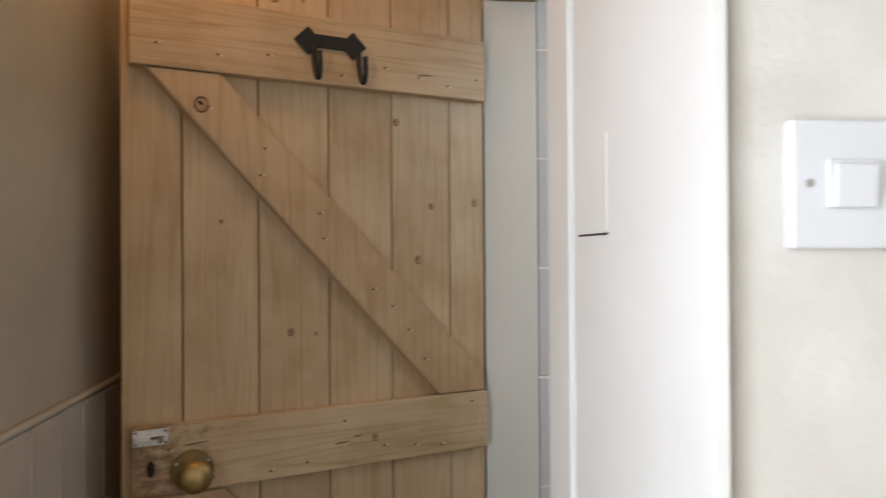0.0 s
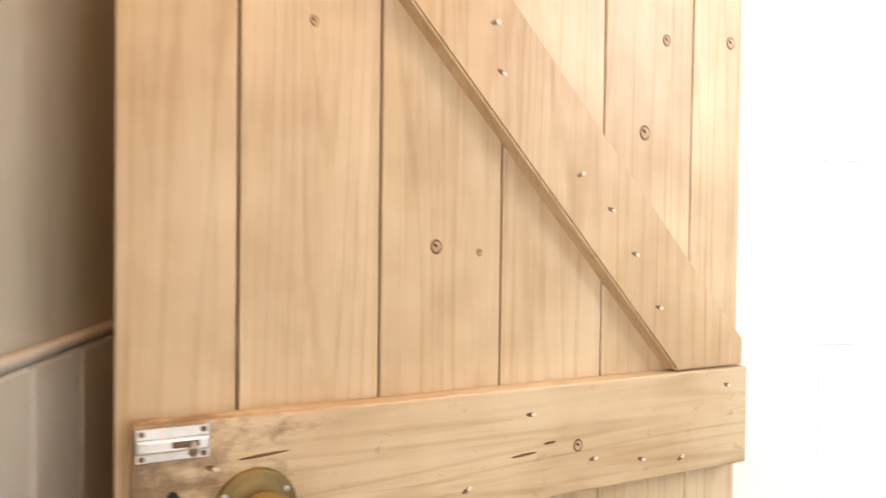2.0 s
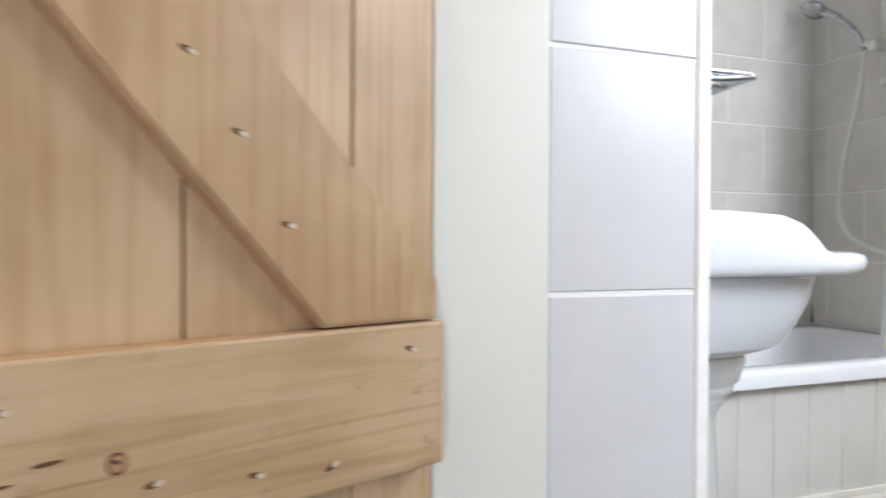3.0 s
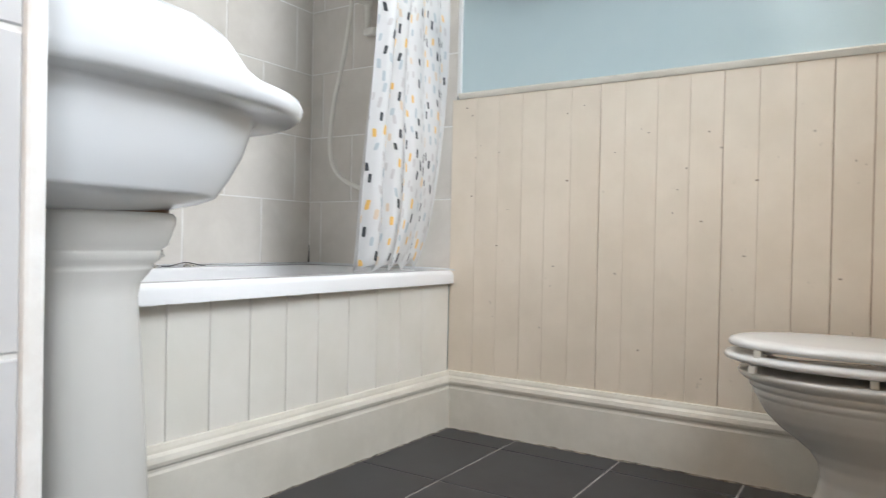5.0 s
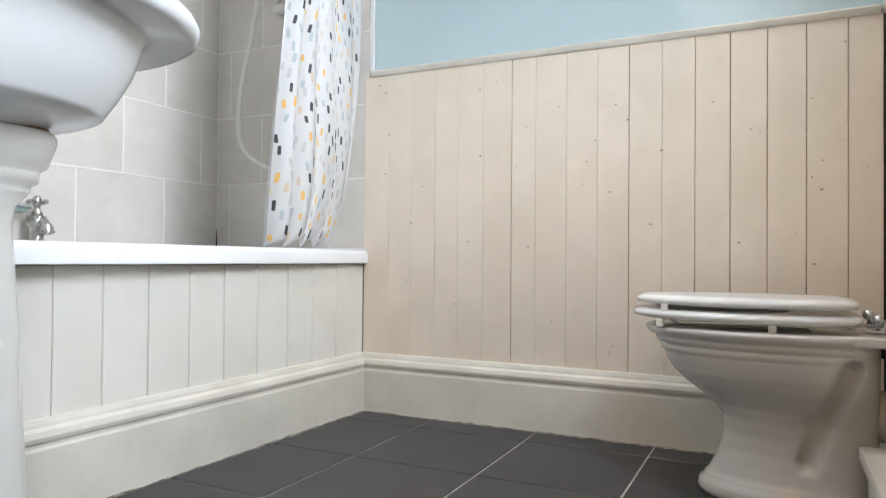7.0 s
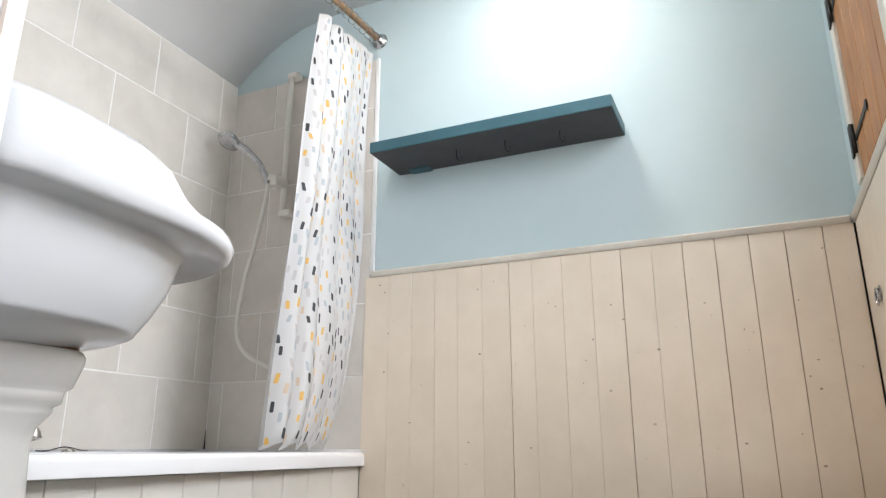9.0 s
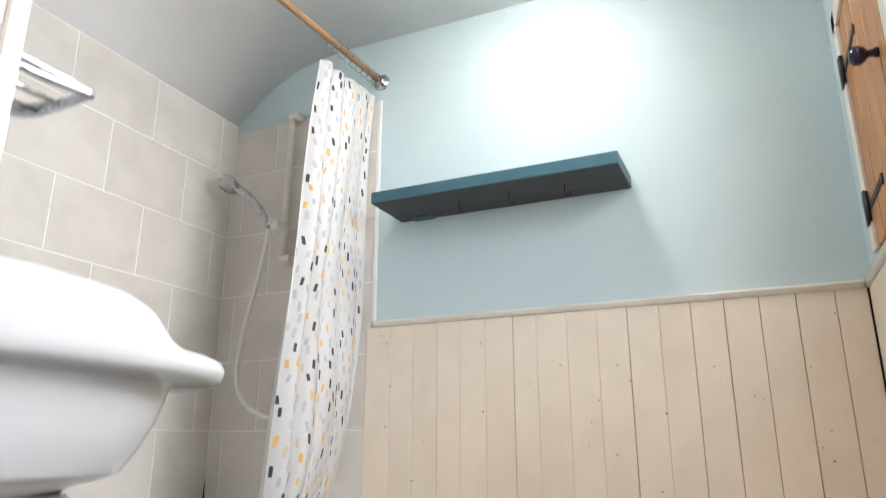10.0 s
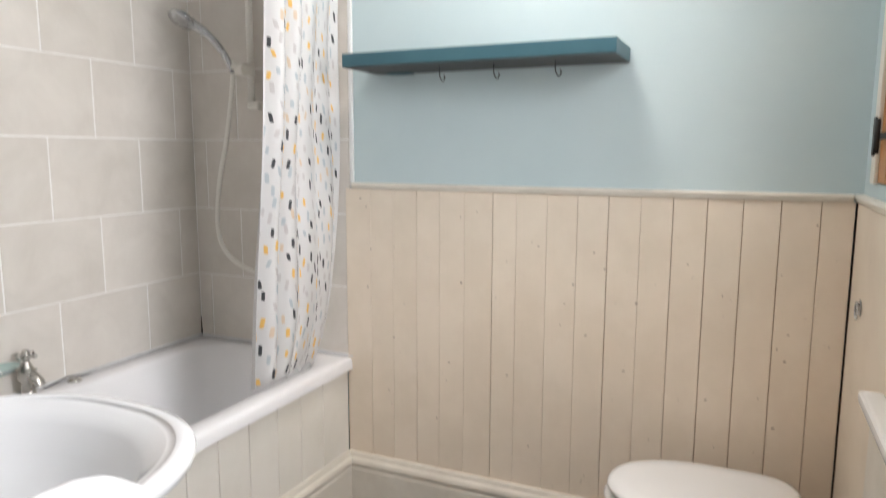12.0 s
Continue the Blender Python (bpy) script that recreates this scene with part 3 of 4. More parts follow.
structure("dado_south", extrude_profile(RAIL, (XE - 0.001, YS + 0.001, 1.169), (XW + 0.002, YS + 0.001, 1.169)), M_SKIRT, "cream moulded cap rail on the cupboard wall", False, "rail")
_wain_e = thing("wainscot_east", "cream painted tongue and groove panelling with knots showing", "panelling", (XE, 0, 0), "", "structure")
EDGES = [2.1275, 2.027, 1.938, 1.848, 1.763, 1.673, 1.576, 1.496, 1.397, 1.302, 1.209, 1.115, 1.025, 0.933, 0.840, 0.746, 0.650, YS + 0.017]
OPEN_JOINTS = {1.848: 0.0006, 1.576: 0.001, 1.209: 0.001, 1.025: 0.0008, 0.933: 0.001, 0.840: 0.0009, 0.746: 0.001, 0.650: 0.0008}
for y1, y0 in zip(EDGES, EDGES[1:]):
    part("board", box(-0.011, -0.001, y0 + OPEN_JOINTS.get(y0, 0.0003), y1 - OPEN_JOINTS.get(y1, 0.0003), 0.170, 1.169, 0.001, 1), M_CREAM, _wain_e)
# brown sheet gives the open joints their shade by colour
part("backing", box(-0.0012, -0.0004, YS + 0.003, 2.1275, 0.16, 1.169), M_KNOT_GROOVE, _wain_e, "brown sheet behind the boards, coloured as the grooves' shade")
_rng = random.Random(11)
_km = None
for i in range(46):
    y, z = _rng.uniform(0.6, 2.07), _rng.uniform(0.22, 1.14)
    if _km is None:
        ob = part("paint_knot", moved(ellipse_disc(0.0034, 0.0026, 0.001, 8), pose(0, 0, 0, 0, 0, -90)), M_NAIL, _wain_e)
        _km = ob.data
    else:
        ob = new("paint_knot", _km)
        ob.parent = _wain_e
    ob.location = (-0.0112, y, z)
    ob.scale = (1, _rng.uniform(0.5, 1.6), _rng.uniform(0.4, 1.3))
structure("trim_tile_edge", box(XE - 0.012, XE - 0.001, 2.094, 2.108, 1.1915, 2.075, 0.003), M_WHITE, "thin white edging strip beside the tiles", category="trim")
structure("trim_corner_gap", box(XE - 0.013, XE - 0.0012, YS + 0.0135, YS + 0.0165, 0.02, 1.168), M_DARK, "dark open gap between two panels in the corner", category="trim")


def rough_seal(name, a, b, seed, label):
    rng = random.Random(seed)
    a, b = Vector(a), Vector(b)
    pts = [a.lerp(b, k / 60) + Vector((rng.uniform(-0.002, 0.002), rng.uniform(-0.002, 0.002), 0)) for k in range(61)]
    structure(name, tube(pts, [rng.uniform(0.0012, 0.0055) for _ in pts], 6), M_SEAL, label, category="trim")


rough_seal("trim_seal_east", (XE - 0.034, 2.10, 0.0), (XE - 0.034, 0.60, 0.0), 4, "grubby cracked seal along the foot of the skirting")
rough_seal("trim_seal_bath", (0.95, PY + 0.017, 0.0), (XE - 0.04, PY - 0.024, 0.0), 9, "grubby cracked seal along the bath skirting's foot")
_sp = thing("panel_south", "cream painted boxing panel under the cupboard", "panelling", (0, YS, 0), "", "structure")
part("sheet", box(1.62, XE - 0.016, 0.001, 0.013, 0.0, 1.168, 0.002), M_CREAM, _sp)
_bx = thing("pipe_boxing", "cream painted pipe boxing with a moulded top on the floor", "boxing", (1.75, YS + 0.014, 0))
part("case", box(-0.10, 0.35, 0.0, 0.085, 0.0, 0.135, 0.003), M_SKIRT, _bx)
part("lip", box(-0.10, 0.36, 0.0, 0.10, 0.1355, 0.165, 0.006), M_SKIRT, _bx)

# ---- bath ----
_bath = thing("bath", "white enamelled bath with a cream boarded side panel", "bath", (0, 0, 0))


def rounded_rect(x0, x1, y0, y1, r, z, n=8):
    pts = []
    for cx, cy, a0 in ((x1 - r, y1 - r, 0), (x0 + r, y1 - r, 90), (x0 + r, y0 + r, 180), (x1 - r, y0 + r, 270)):
        for k in range(n + 1):
            a = radians(a0 + 90 * k / n)
            pts.append((cx + r * math.cos(a), cy + r * math.sin(a), z))
    return pts


BX0, BX1, BY0, BY1 = 0.80, XE - 0.010, 2.107, YN - 0.010
_rings = [rounded_rect(BX0, BX1, BY0, BY1, 0.006, 0.514), rounded_rect(BX0, BX1, BY0, BY1, 0.008, 0.545), rounded_rect(BX0 + 0.003, BX1 - 0.003, BY0 + 0.004, BY1 - 0.003, 0.01, 0.556),
          rounded_rect(BX0 + 0.010, BX1 - 0.010, BY0 + 0.012, BY1 - 0.010, 0.014, 0.560),
          rounded_rect(1.02, 2.515, 2.170, 2.735, 0.14, 0.560), rounded_rect(1.03, 2.506, 2.178, 2.727, 0.135, 0.556), rounded_rect(1.04, 2.495, 2.186, 2.718, 0.13, 0.545),
          rounded_rect(1.08, 2.44, 2.215, 2.69, 0.13, 0.40), rounded_rect(1.15, 2.36, 2.25, 2.66, 0.13, 0.24), rounded_rect(1.22, 2.28, 2.28, 2.63, 0.12, 0.205), rounded_rect(1.3, 2.2, 2.31, 2.6, 0.11, 0.20)]
part("tub", loft(_rings, False, True), M_BATH, _bath, "white glossy tub and rolled rim", True)
PANEL_TURN = Matrix.Translation((XE, PY, 0)) @ pose(0, 0, 0, 0, 0, -1.45) @ Matrix.Translation((-XE, -PY, 0))
_PX = [0.82 + 0.001, 0.946, 1.066, 1.186, 1.306, 1.426, 1.541, 1.661, 1.783, 1.902, 2.028, 2.158, 2.276, 2.401, 2.5588]
for x0, x1 in zip(_PX, _PX[1:]):
    part("panel_board", moved(box(x0 + 0.0007, x1 - 0.0007, PY, PY + 0.010, 0.170, 0.511, 0.0022, 1), PANEL_TURN), M_CREAM_PANEL, _bath)
part("panel_backing", moved(box(0.82, 2.556, PY + 0.0095, PY + 0.014, 0.165, 0.505), PANEL_TURN), M_SKIRT, _bath)
part("sealant", tube([(BX1 + 0.004, BY0, 0.562), (BX1 + 0.002, BY1, 0.563), (BX0, BY1, 0.563)], 0.006, 8), M_CERAMIC, _bath, "white sealant bead")


_rng = random.Random(21)
part("sealant_crack", tube([(1.72 + 0.0275 * k, BY1 - 0.0055 - _rng.uniform(0, 0.001), 0.5655) for k in range(31)], [_rng.uniform(0.0003, 0.0011) for _ in range(31)], 6), M_SEAL, _bath, "dark cracked gap in the sealant")
part("corner_mould", tube([(BX1 + 0.002, BY1, 0.560 + 0.02 * k) for k in range(5)], [0.006, 0.003, 0.0022, 0.0016, 0.0008], 8), M_DARK, _bath, "black mould in the tile corner")


def bath_tap(x, y):
    tap = thing("bath_tap", "tarnished chrome cross-head bath tap on the rim", "tap", (x, y, 0.560))
    part("base", lathe([(0.026, 0), (0.026, 0.006), (0.020, 0.012), (0.018, 0.04), (0.022, 0.055), (0.028, 0.062), (0.026, 0.076), (0.024, 0.080), (0.027, 0.082), (0.027, 0.085), (0.018, 0.088), (0.015, 0.098), (0.010, 0.108), (0.007, 0.115)], 20), M_NICKEL, tap, "", True)
    part("spout", tube(smooth_path([(0, 0, 0.066), (0.004, -0.016, 0.064), (0.007, -0.030, 0.052), (0.008, -0.036, 0.036)]), [0.018] * 6 + [0.019] * 6 + [0.020] * 6 + [0.022], 16), M_NICKEL, tap, "", True)
    head = part("cross_head", lathe([(0.009, 0.112), (0.012, 0.120), (0.012, 0.138), (0.008, 0.146), (0.003, 0.148)], 16), M_NICKEL, tap, "", True)
    for a in (20, 110, 200, 290):
        d = Vector((math.cos(radians(a)), math.sin(radians(a)), 0))
        part("spoke", tube([d * 0.008 + Vector((0, 0, 0.129)), d * 0.024 + Vector((0, 0, 0.129)), d * 0.027 + Vector((0, 0, 0.129)), d * 0.034 + Vector((0, 0, 0.129))], [0.004, 0.004, 0.008, 0.005], 10), M_NICKEL, head, "", True)
    return tap


bath_tap(1.795, 2.775)
bath_tap(1.60, 2.775)
_sd = thing("soap_dish", "pale green glass soap dish in a chrome wall ring", "soap dish", (1.715, YN - 0.008, 0.665))
_oval = lambda k, z: [(0.058 * k * math.cos(2 * math.pi * i / 28), -0.045 + 0.040 * k * math.sin(2 * math.pi * i / 28), z) for i in range(28)]
part("dish", loft([_oval(0.55, -0.012), _oval(0.85, -0.006), _oval(1.0, 0.006), _oval(1.02, 0.010), _oval(0.96, 0.010), _oval(0.80, -0.001), _oval(0.5, -0.006)]), M_GREEN_GLASS, _sd, "", True)
part("holder_ring", tube([(0.057 * math.cos(2 * math.pi * i / 28), -0.045 + 0.039 * math.sin(2 * math.pi * i / 28), 0.003) for i in range(29)], 0.0028, 8), M_CHROME, _sd, "", True)
part("wall_boss", tube([(0, 0.0, 0.003), (0, -0.004, 0.003), (0, -0.008, 0.003)], [0.018, 0.017, 0.008], 16), M_CHROME, _sd, "", True)
_wp = thing("bath_waste_cover", "small dull chrome waste cap on the bath rim", "waste cap", (1.955, 2.782, 0.560))
part("cap", lathe([(0.022, 0), (0.022, 0.005), (0.016, 0.009), (0.004, 0.011)], 20), M_NICKEL, _wp, "", True)
_chain = thing("plug_chain", "fine dark ball chain lying on the bath rim", "chain", (0, 0, 0.5625))
part("chain", tube(smooth_path([(1.86, 2.80, 0.001), (1.90, 2.806, 0.001), (1.95, 2.80, 0.012), (2.0, 2.79, 0.003), (2.03, 2.80, 0.001)]), 0.0018, 6), M_BLACK, _chain)

# ---- shower ----
_sh = thing("shower_set", "ivory plastic shower rail with chrome handset and white hose", "shower", (2.53, 2.5, 1.45))


def S3(x, y, z):
    return (x - 2.53, y - 2.5, z - 1.45)


part("rail", tube([S3(2.528, 2.50, 1.47), S3(2.528, 2.50, 2.075)], 0.0125, 16), M_PLASTIC, _sh, "", True)
for z in (2.072, 1.462):
    part("rail_bracket", box(*[v for ab in zip(S3(2.515, 2.462, z - 0.014), S3(XE - 0.011, 2.515, z + 0.014)) for v in ab], 0.010, 3), M_PLASTIC, _sh)
_ho = part("holder", box(*[v for ab in zip(S3(2.465, 2.488, 1.565), S3(2.542, 2.525, 1.605)) for v in ab], 0.008, 3), M_PLASTIC, _sh)
part("arm", tube([S3(2.50, 2.50, 1.585), S3(2.462, 2.532, 1.60)], [0.013, 0.017], 14), M_PLASTIC, _ho, "", True)
_hs = [(2.468, 2.530, 1.575), (2.455, 2.562, 1.645), (2.435, 2.610, 1.705), (2.41, 2.660, 1.745)]
part("handset", tube([S3(*p) for p in smooth_path(_hs)], [0.010] + [0.0125] * 6 + [0.0135] * 6 + [0.016] * 5 + [0.02], 14), M_CHROME, _sh, "chrome shower handset", True)
_d = (Vector((-0.50, 0.10, -0.86))).to_track_quat("Z", "Y").to_matrix().to_4x4()
part("spray_head", moved(lathe([(0.012, -0.022), (0.030, -0.016), (0.046, -0.004), (0.048, 0.006), (0.042, 0.012), (0.01, 0.014)], 28), Matrix.Translation(S3(2.392, 2.682, 1.756)) @ _d), M_CHROME, _sh, "", True)
part("hose", tube([S3(*p) for p in smooth_path([(2.468, 2.530, 1.572), (2.47, 2.545, 1.48), (2.47, 2.575, 1.33), (2.47, 2.615, 1.18), (2.47, 2.63, 1.02), (2.47, 2.60, 0.93), (2.48, 2.53, 0.875), (2.50, 2.42, 0.84), (2.53, 2.33, 0.84)], 8)], 0.0085, 12), M_PLASTIC, _sh, "white ribbed shower hose", True)

# ---- curtain and rod ----
_rod = thing("curtain_rod", "round wooden curtain rod across the bath", "curtain rod", (XE, 2.10, 2.157))
ROD_A, ROD_B = Vector((XE - 0.004, 2.10, 2.157)), Vector((0.772, 2.205, 2.157))
part("pole", tube([ROD_A - Vector((XE, 2.10, 2.157)), ROD_B - Vector((XE, 2.10, 2.157))], 0.0125, 16), M_ROD, _rod, "", True)
part("socket", moved(lathe([(0.034, 0), (0.034, 0.003), (0.030, 0.007), (0.019, 0.012), (0.019, 0.028), (0.014, 0.029)], 28), Matrix.Translation((-0.0005, 0, 0)) @ pose(0, 0, 0, 0, -90, 0)), M_CHROME, _rod, "chrome rod socket", True)


def rod_at(x):
    return ROD_A + (ROD_B - ROD_A) * ((ROD_A.x - x) / (ROD_A.x - ROD_B.x))


def curtain_point(u, v):
    """u across the gathered cloth, v from the top (0) to the hem (1)."""
    v = max(0.0, v)
    left = 2.222 - 0.142 * v ** 1.2
    right = 2.540 - 0.055 * v - 0.085 * v ** 10
    x = left + (right - left) * u
    ph = 2 * math.pi * (u * 4.5 + 0.25 * math.sin(3 * v + 1))
    amp = 0.019 * (0.55 + 0.45 * math.sin(5 * u + 1.0)) * (0.8 + 0.5 * v)
    y = rod_at(x).y + 0.02 + 0.028 * v - 0.035 * u * v * v * (1 - v ** 8) + amp * math.sin(ph) + 0.008 * math.sin(9 * v + 6 * u)
    return Vector((x + 0.006 * math.cos(ph), y, 2.085 - (2.085 - 0.575 + 0.012 * math.sin(ph)) * v))


_cu = thing("shower_curtain", "white shower curtain printed with grey, black and ochre dabs", "curtain", (2.38, 2.13, 2.08))
NU, NV = 150, 40
_bm = bmesh.new()
_o = Vector((2.38, 2.13, 2.08))
_g = [[_bm.verts.new(curtain_point(i / NU, j / NV) - _o) for i in range(NU + 1)] for j in range(NV + 1)]
for j in range(NV):
    for i in range(NU):
        _bm.faces.new((_g[j][i], _g[j + 1][i], _g[j + 1][i + 1], _g[j][i + 1]))
_c = part("cloth", _bm, M_CURTAIN, _cu, "", True)
_sol = _c.modifiers.new("thick", "SOLIDIFY")
_sol.thickness, _sol.offset = 0.001, 0.0
_bm = bmesh.new()
_rng = random.Random(3)
for row in range(34):
    for col in range(14):
        u = (col + 0.5 + 0.5 * (row % 2) + _rng.uniform(-0.2, 0.2)) / 14.5
        v = (row + 0.5 + _rng.uniform(-0.28, 0.28)) / 34
        if not 0.03 < u < 0.97:
            continue
        du, dv, sl = 0.0098 * _rng.uniform(0.75, 1.15), 0.0088 * _rng.uniform(0.8, 1.25), _rng.uniform(-0.004, 0.007)
        patch = []
        for b in (-1, -0.82, -0.3, 0.3, 0.82, 1):
            wide = 0.62 if abs(b) == 1 else 1.0
            for a in (-1, -0.5, 0, 0.5, 1):
                uu, vv = u + a * wide * du + b * sl, min(0.995, v + (b + 0.12 * a) * dv)
                p = curtain_point(uu, vv)
                n = (curtain_point(uu + 0.004, vv) - p).cross(curtain_point(uu, vv - 0.004 if vv > 0.5 else vv + 0.004) - p).normalized()
                if n.y > 0:
                    n = -n
                patch.append(_bm.verts.new(p + n * 0.0018 - _o))
        for j in range(5):
            for i in range(4):
                k = j * 5 + i
                _bm.faces.new((patch[k], patch[k + 1], patch[k + 6], patch[k + 5]))
_dab = part("print", _bm, M_DAB, _cu)
tagged(_dab, kind="stuff")
for i in range(9):
    x = 2.235 + 0.036 * i
    c = rod_at(x) - Vector((0, 0, 0.008))
    ring = [c + Vector((0.004 * math.sin(a * 3), 0.021 * math.cos(a), 0.024 * math.sin(a))) - _o for a in [2 * math.pi * k / 20 for k in range(21)]]
    part("ring", tube(ring, 0.0016, 6), M_CHROME, _cu)

# ---- shelf ----
_shelf = thing("wall_shelf", "teal painted floating shelf on the pale blue wall", "shelf", (XE, 1.58, 1.575))
part("slab", box(-0.222, -0.001, -0.415, 0.42, -0.0195, 0.020, 0.0015), M_TEAL, _shelf)
# thin sheet below the slab, darker and greyer than the teal
part("underside", box(-0.219, -0.003, -0.412, 0.417, -0.0215, -0.0197, 0.0005), M_UNDER, _shelf, "dark grey underside")
part("wall_fixing", box(-0.045, -0.002, 0.28, 0.36, -0.0265, -0.0217, 0.001), M_TEAL, _shelf)
for y in (1.711, 1.536, 1.351):
    o = Vector((-0.13, y - 1.58, -0.0195))
    part("cup_hook", tube(smooth_path([o, o + Vector((0, 0, -0.022)), o + Vector((0, -0.003, -0.036)), o + Vector((0.0, -0.012, -0.045)), o + Vector((0, -0.018, -0.034)), o + Vector((0, -0.014, -0.028))]), 0.0018, 8), M_BLACK, _shelf, "small black wire hook", True)

# ---- ceiling lamp ----
_lamp = thing("ceiling_lamp", "round flush ceiling lamp with a lit white diffuser", "lamp", (2.10, 1.39, CEIL + 0.004))
part("base_ring", lathe([(0.09, 0.0), (0.119, -0.002), (0.121, -0.016), (0.09, -0.018)], 40), M_WHITE, _lamp, "", True)
part("diffuser", lathe([(0.10, -0.017), (0.122, -0.020), (0.126, -0.040), (0.119, -0.056), (0.097, -0.064), (0.03, -0.067)], 40), M_GLOW, _lamp, "glowing white diffuser", True)

# ---- basin ----
BC = 1.790


def basin_ring(x1, hw, z, x0=XW + 0.003, rise=0.0, n=72, square=1.0, oval=False):
    """A flat-backed, round-fronted outline; rise lifts its back part into the shoulder."""
    pts = []
    for k in range(n):
        a = 2 * math.pi * k / n
        c, s = math.cos(a), math.sin(a)
        px = math.copysign(abs(c) ** (0.85 * square if c > 0 else 0.35), c)
        py = math.copysign(abs(s) ** (0.80 * square if c > 0 else 0.45), s)
        if oval:
            px, py = c, s
        xm = x0 + (x1 - x0) * (0.5 if oval else 0.42)
        x = xm + px * ((x1 - xm) if px > 0 else (xm - x0))
        t = min(1.0, max(0.0, (x - 0.943) / 0.13))
        pts.append((x - XW, py * hw, z + rise * math.sqrt(1 - t * t)))
    return pts


_basin = thing("pedestal_basin", "white china washbasin with raised shoulders on a pedestal", "washbasin", (XW, BC, 0))
_rings = [basin_ring(1.070, 0.12, 0.6910), basin_ring(1.110, 0.15, 0.6950), basin_ring(1.165, 0.192, 0.7080), basin_ring(1.184, 0.208, 0.7160), basin_ring(1.188, 0.211, 0.7185), basin_ring(1.190, 0.213, 0.7220),
          basin_ring(1.206, 0.226, 0.7470), basin_ring(1.224, 0.239, 0.7810), basin_ring(1.234, 0.246, 0.8110), basin_ring(1.238, 0.249, 0.8290), basin_ring(1.242, 0.252, 0.8325), basin_ring(1.248, 0.256, 0.8335),
          basin_ring(1.298, 0.286, 0.8365), basin_ring(1.304, 0.289, 0.8375), basin_ring(1.314, 0.294, 0.8430), basin_ring(1.318, 0.297, 0.8550), basin_ring(1.314, 0.294, 0.8650, rise=0.052), basin_ring(1.301, 0.285, 0.8700, rise=0.058),
          basin_ring(1.290, 0.278, 0.8700, rise=0.058), basin_ring(1.287, 0.276, 0.8685, rise=0.058), basin_ring(1.288, 0.273, 0.8650, rise=0.050), basin_ring(1.279, 0.265, 0.8650, rise=0.032), basin_ring(1.275, 0.262, 0.8625, rise=0.024), basin_ring(1.258, 0.246, 0.8570, 0.89, 0.008, oval=True), basin_ring(1.238, 0.229, 0.8420, 0.905, oval=True), basin_ring(1.215, 0.205, 0.7990, 0.925, oval=True), basin_ring(1.160, 0.15, 0.7490, 0.965, oval=True), basin_ring(1.090, 0.07, 0.7290, 1.02, oval=True)]
part("bowl", loft(_rings), M_CERAMIC, _basin, "", True)


def ped_ring(x0, x1, hw, z):
    return basin_ring(x1 + 0.023, hw + 0.014, z, x0 + 0.11, 0.0, 40, 0.7)


_rings = [ped_ring(0.80, 1.115, 0.125, 0.0000), ped_ring(0.80, 1.115, 0.125, 0.0300), ped_ring(0.805, 1.10, 0.115, 0.0500), ped_ring(0.81, 1.082, 0.103, 0.1200), ped_ring(0.815, 1.070, 0.095, 0.3000), ped_ring(0.815, 1.058, 0.09, 0.5000), ped_ring(0.815, 1.052, 0.088, 0.5740),
          ped_ring(0.812, 1.056, 0.090, 0.5940), ped_ring(0.809, 1.070, 0.097, 0.6110), ped_ring(0.808, 1.073, 0.098, 0.6150), ped_ring(0.808, 1.073, 0.098, 0.6210), ped_ring(0.806, 1.082, 0.103, 0.6260), ped_ring(0.806, 1.084, 0.104, 0.6380), ped_ring(0.805, 1.084, 0.104, 0.6410), ped_ring(0.804, 1.093, 0.109, 0.6470), ped_ring(0.803, 1.104, 0.114, 0.6790), ped_ring(0.803, 1.104, 0.114, 0.6870), ped_ring(0.804, 1.100, 0.112, 0.6930)]
part("pedestal", loft(_rings), M_CERAMIC_W, _basin, "ivory china pedestal", True)
part("joint_gap", loft([ped_ring(0.81, 1.092, 0.108, 0.6925), ped_ring(0.81, 1.094, 0.109, 0.6975)]), M_KNOT, _basin, "brown stained joint under the bowl")
for sy in (-0.11, 0.11):
    tp = part("pillar_tap", moved(lathe([(0.022, 0), (0.022, 0.006), (0.014, 0.012), (0.014, 0.05), (0.02, 0.058), (0.018, 0.075), (0.008, 0.085), (0.004, 0.088)], 18), Matrix.Translation((0.06, sy, 0.921))), M_NICKEL, _basin, "chrome pillar tap", True)
    part("spout", tube(smooth_path([(0.06, sy, 0.961), (0.11, sy, 0.969), (0.14, sy, 0.944)]), 0.010, 12), M_NICKEL, tp, "", True)
part("waste", moved(lathe([(0.024, 0), (0.024, 0.003), (0.018, 0.004), (0.006, 0.001)], 20), Matrix.Translation((0.285, 0, 0.7295))), M_NICKEL, _basin, "", True)

# ---- chrome holder over the basin ----
_hold = thing("soap_rack", "bent chrome wire rack fixed to the tiled wall", "rack", (XW, 1.49, 1.092))
for dz in (0.0, -0.0085):
    part("wire", tube(smooth_path([(-0.002, -0.055, dz), (0.04, -0.057, dz), (0.093, -0.055, dz * 0.2), (0.097, -0.048, dz * 0.2), (0.088, 0.03, dz), (0.04, 0.05, dz), (-0.002, 0.052, dz)], 5), 0.0042, 10), M_CHROME, _hold, "", True)
for y in (-0.02, 0.015):
    part("cross_wire", tube([(-0.002, y, -0.0085), (0.088, y, -0.0075)], 0.003, 8), M_CHROME, _hold, "", True)

# ---- toilet ----
TX = 2.25
_toi = thing("toilet", "ivory china toilet with a white seat and lid closed", "toilet", (TX, YS, 0))


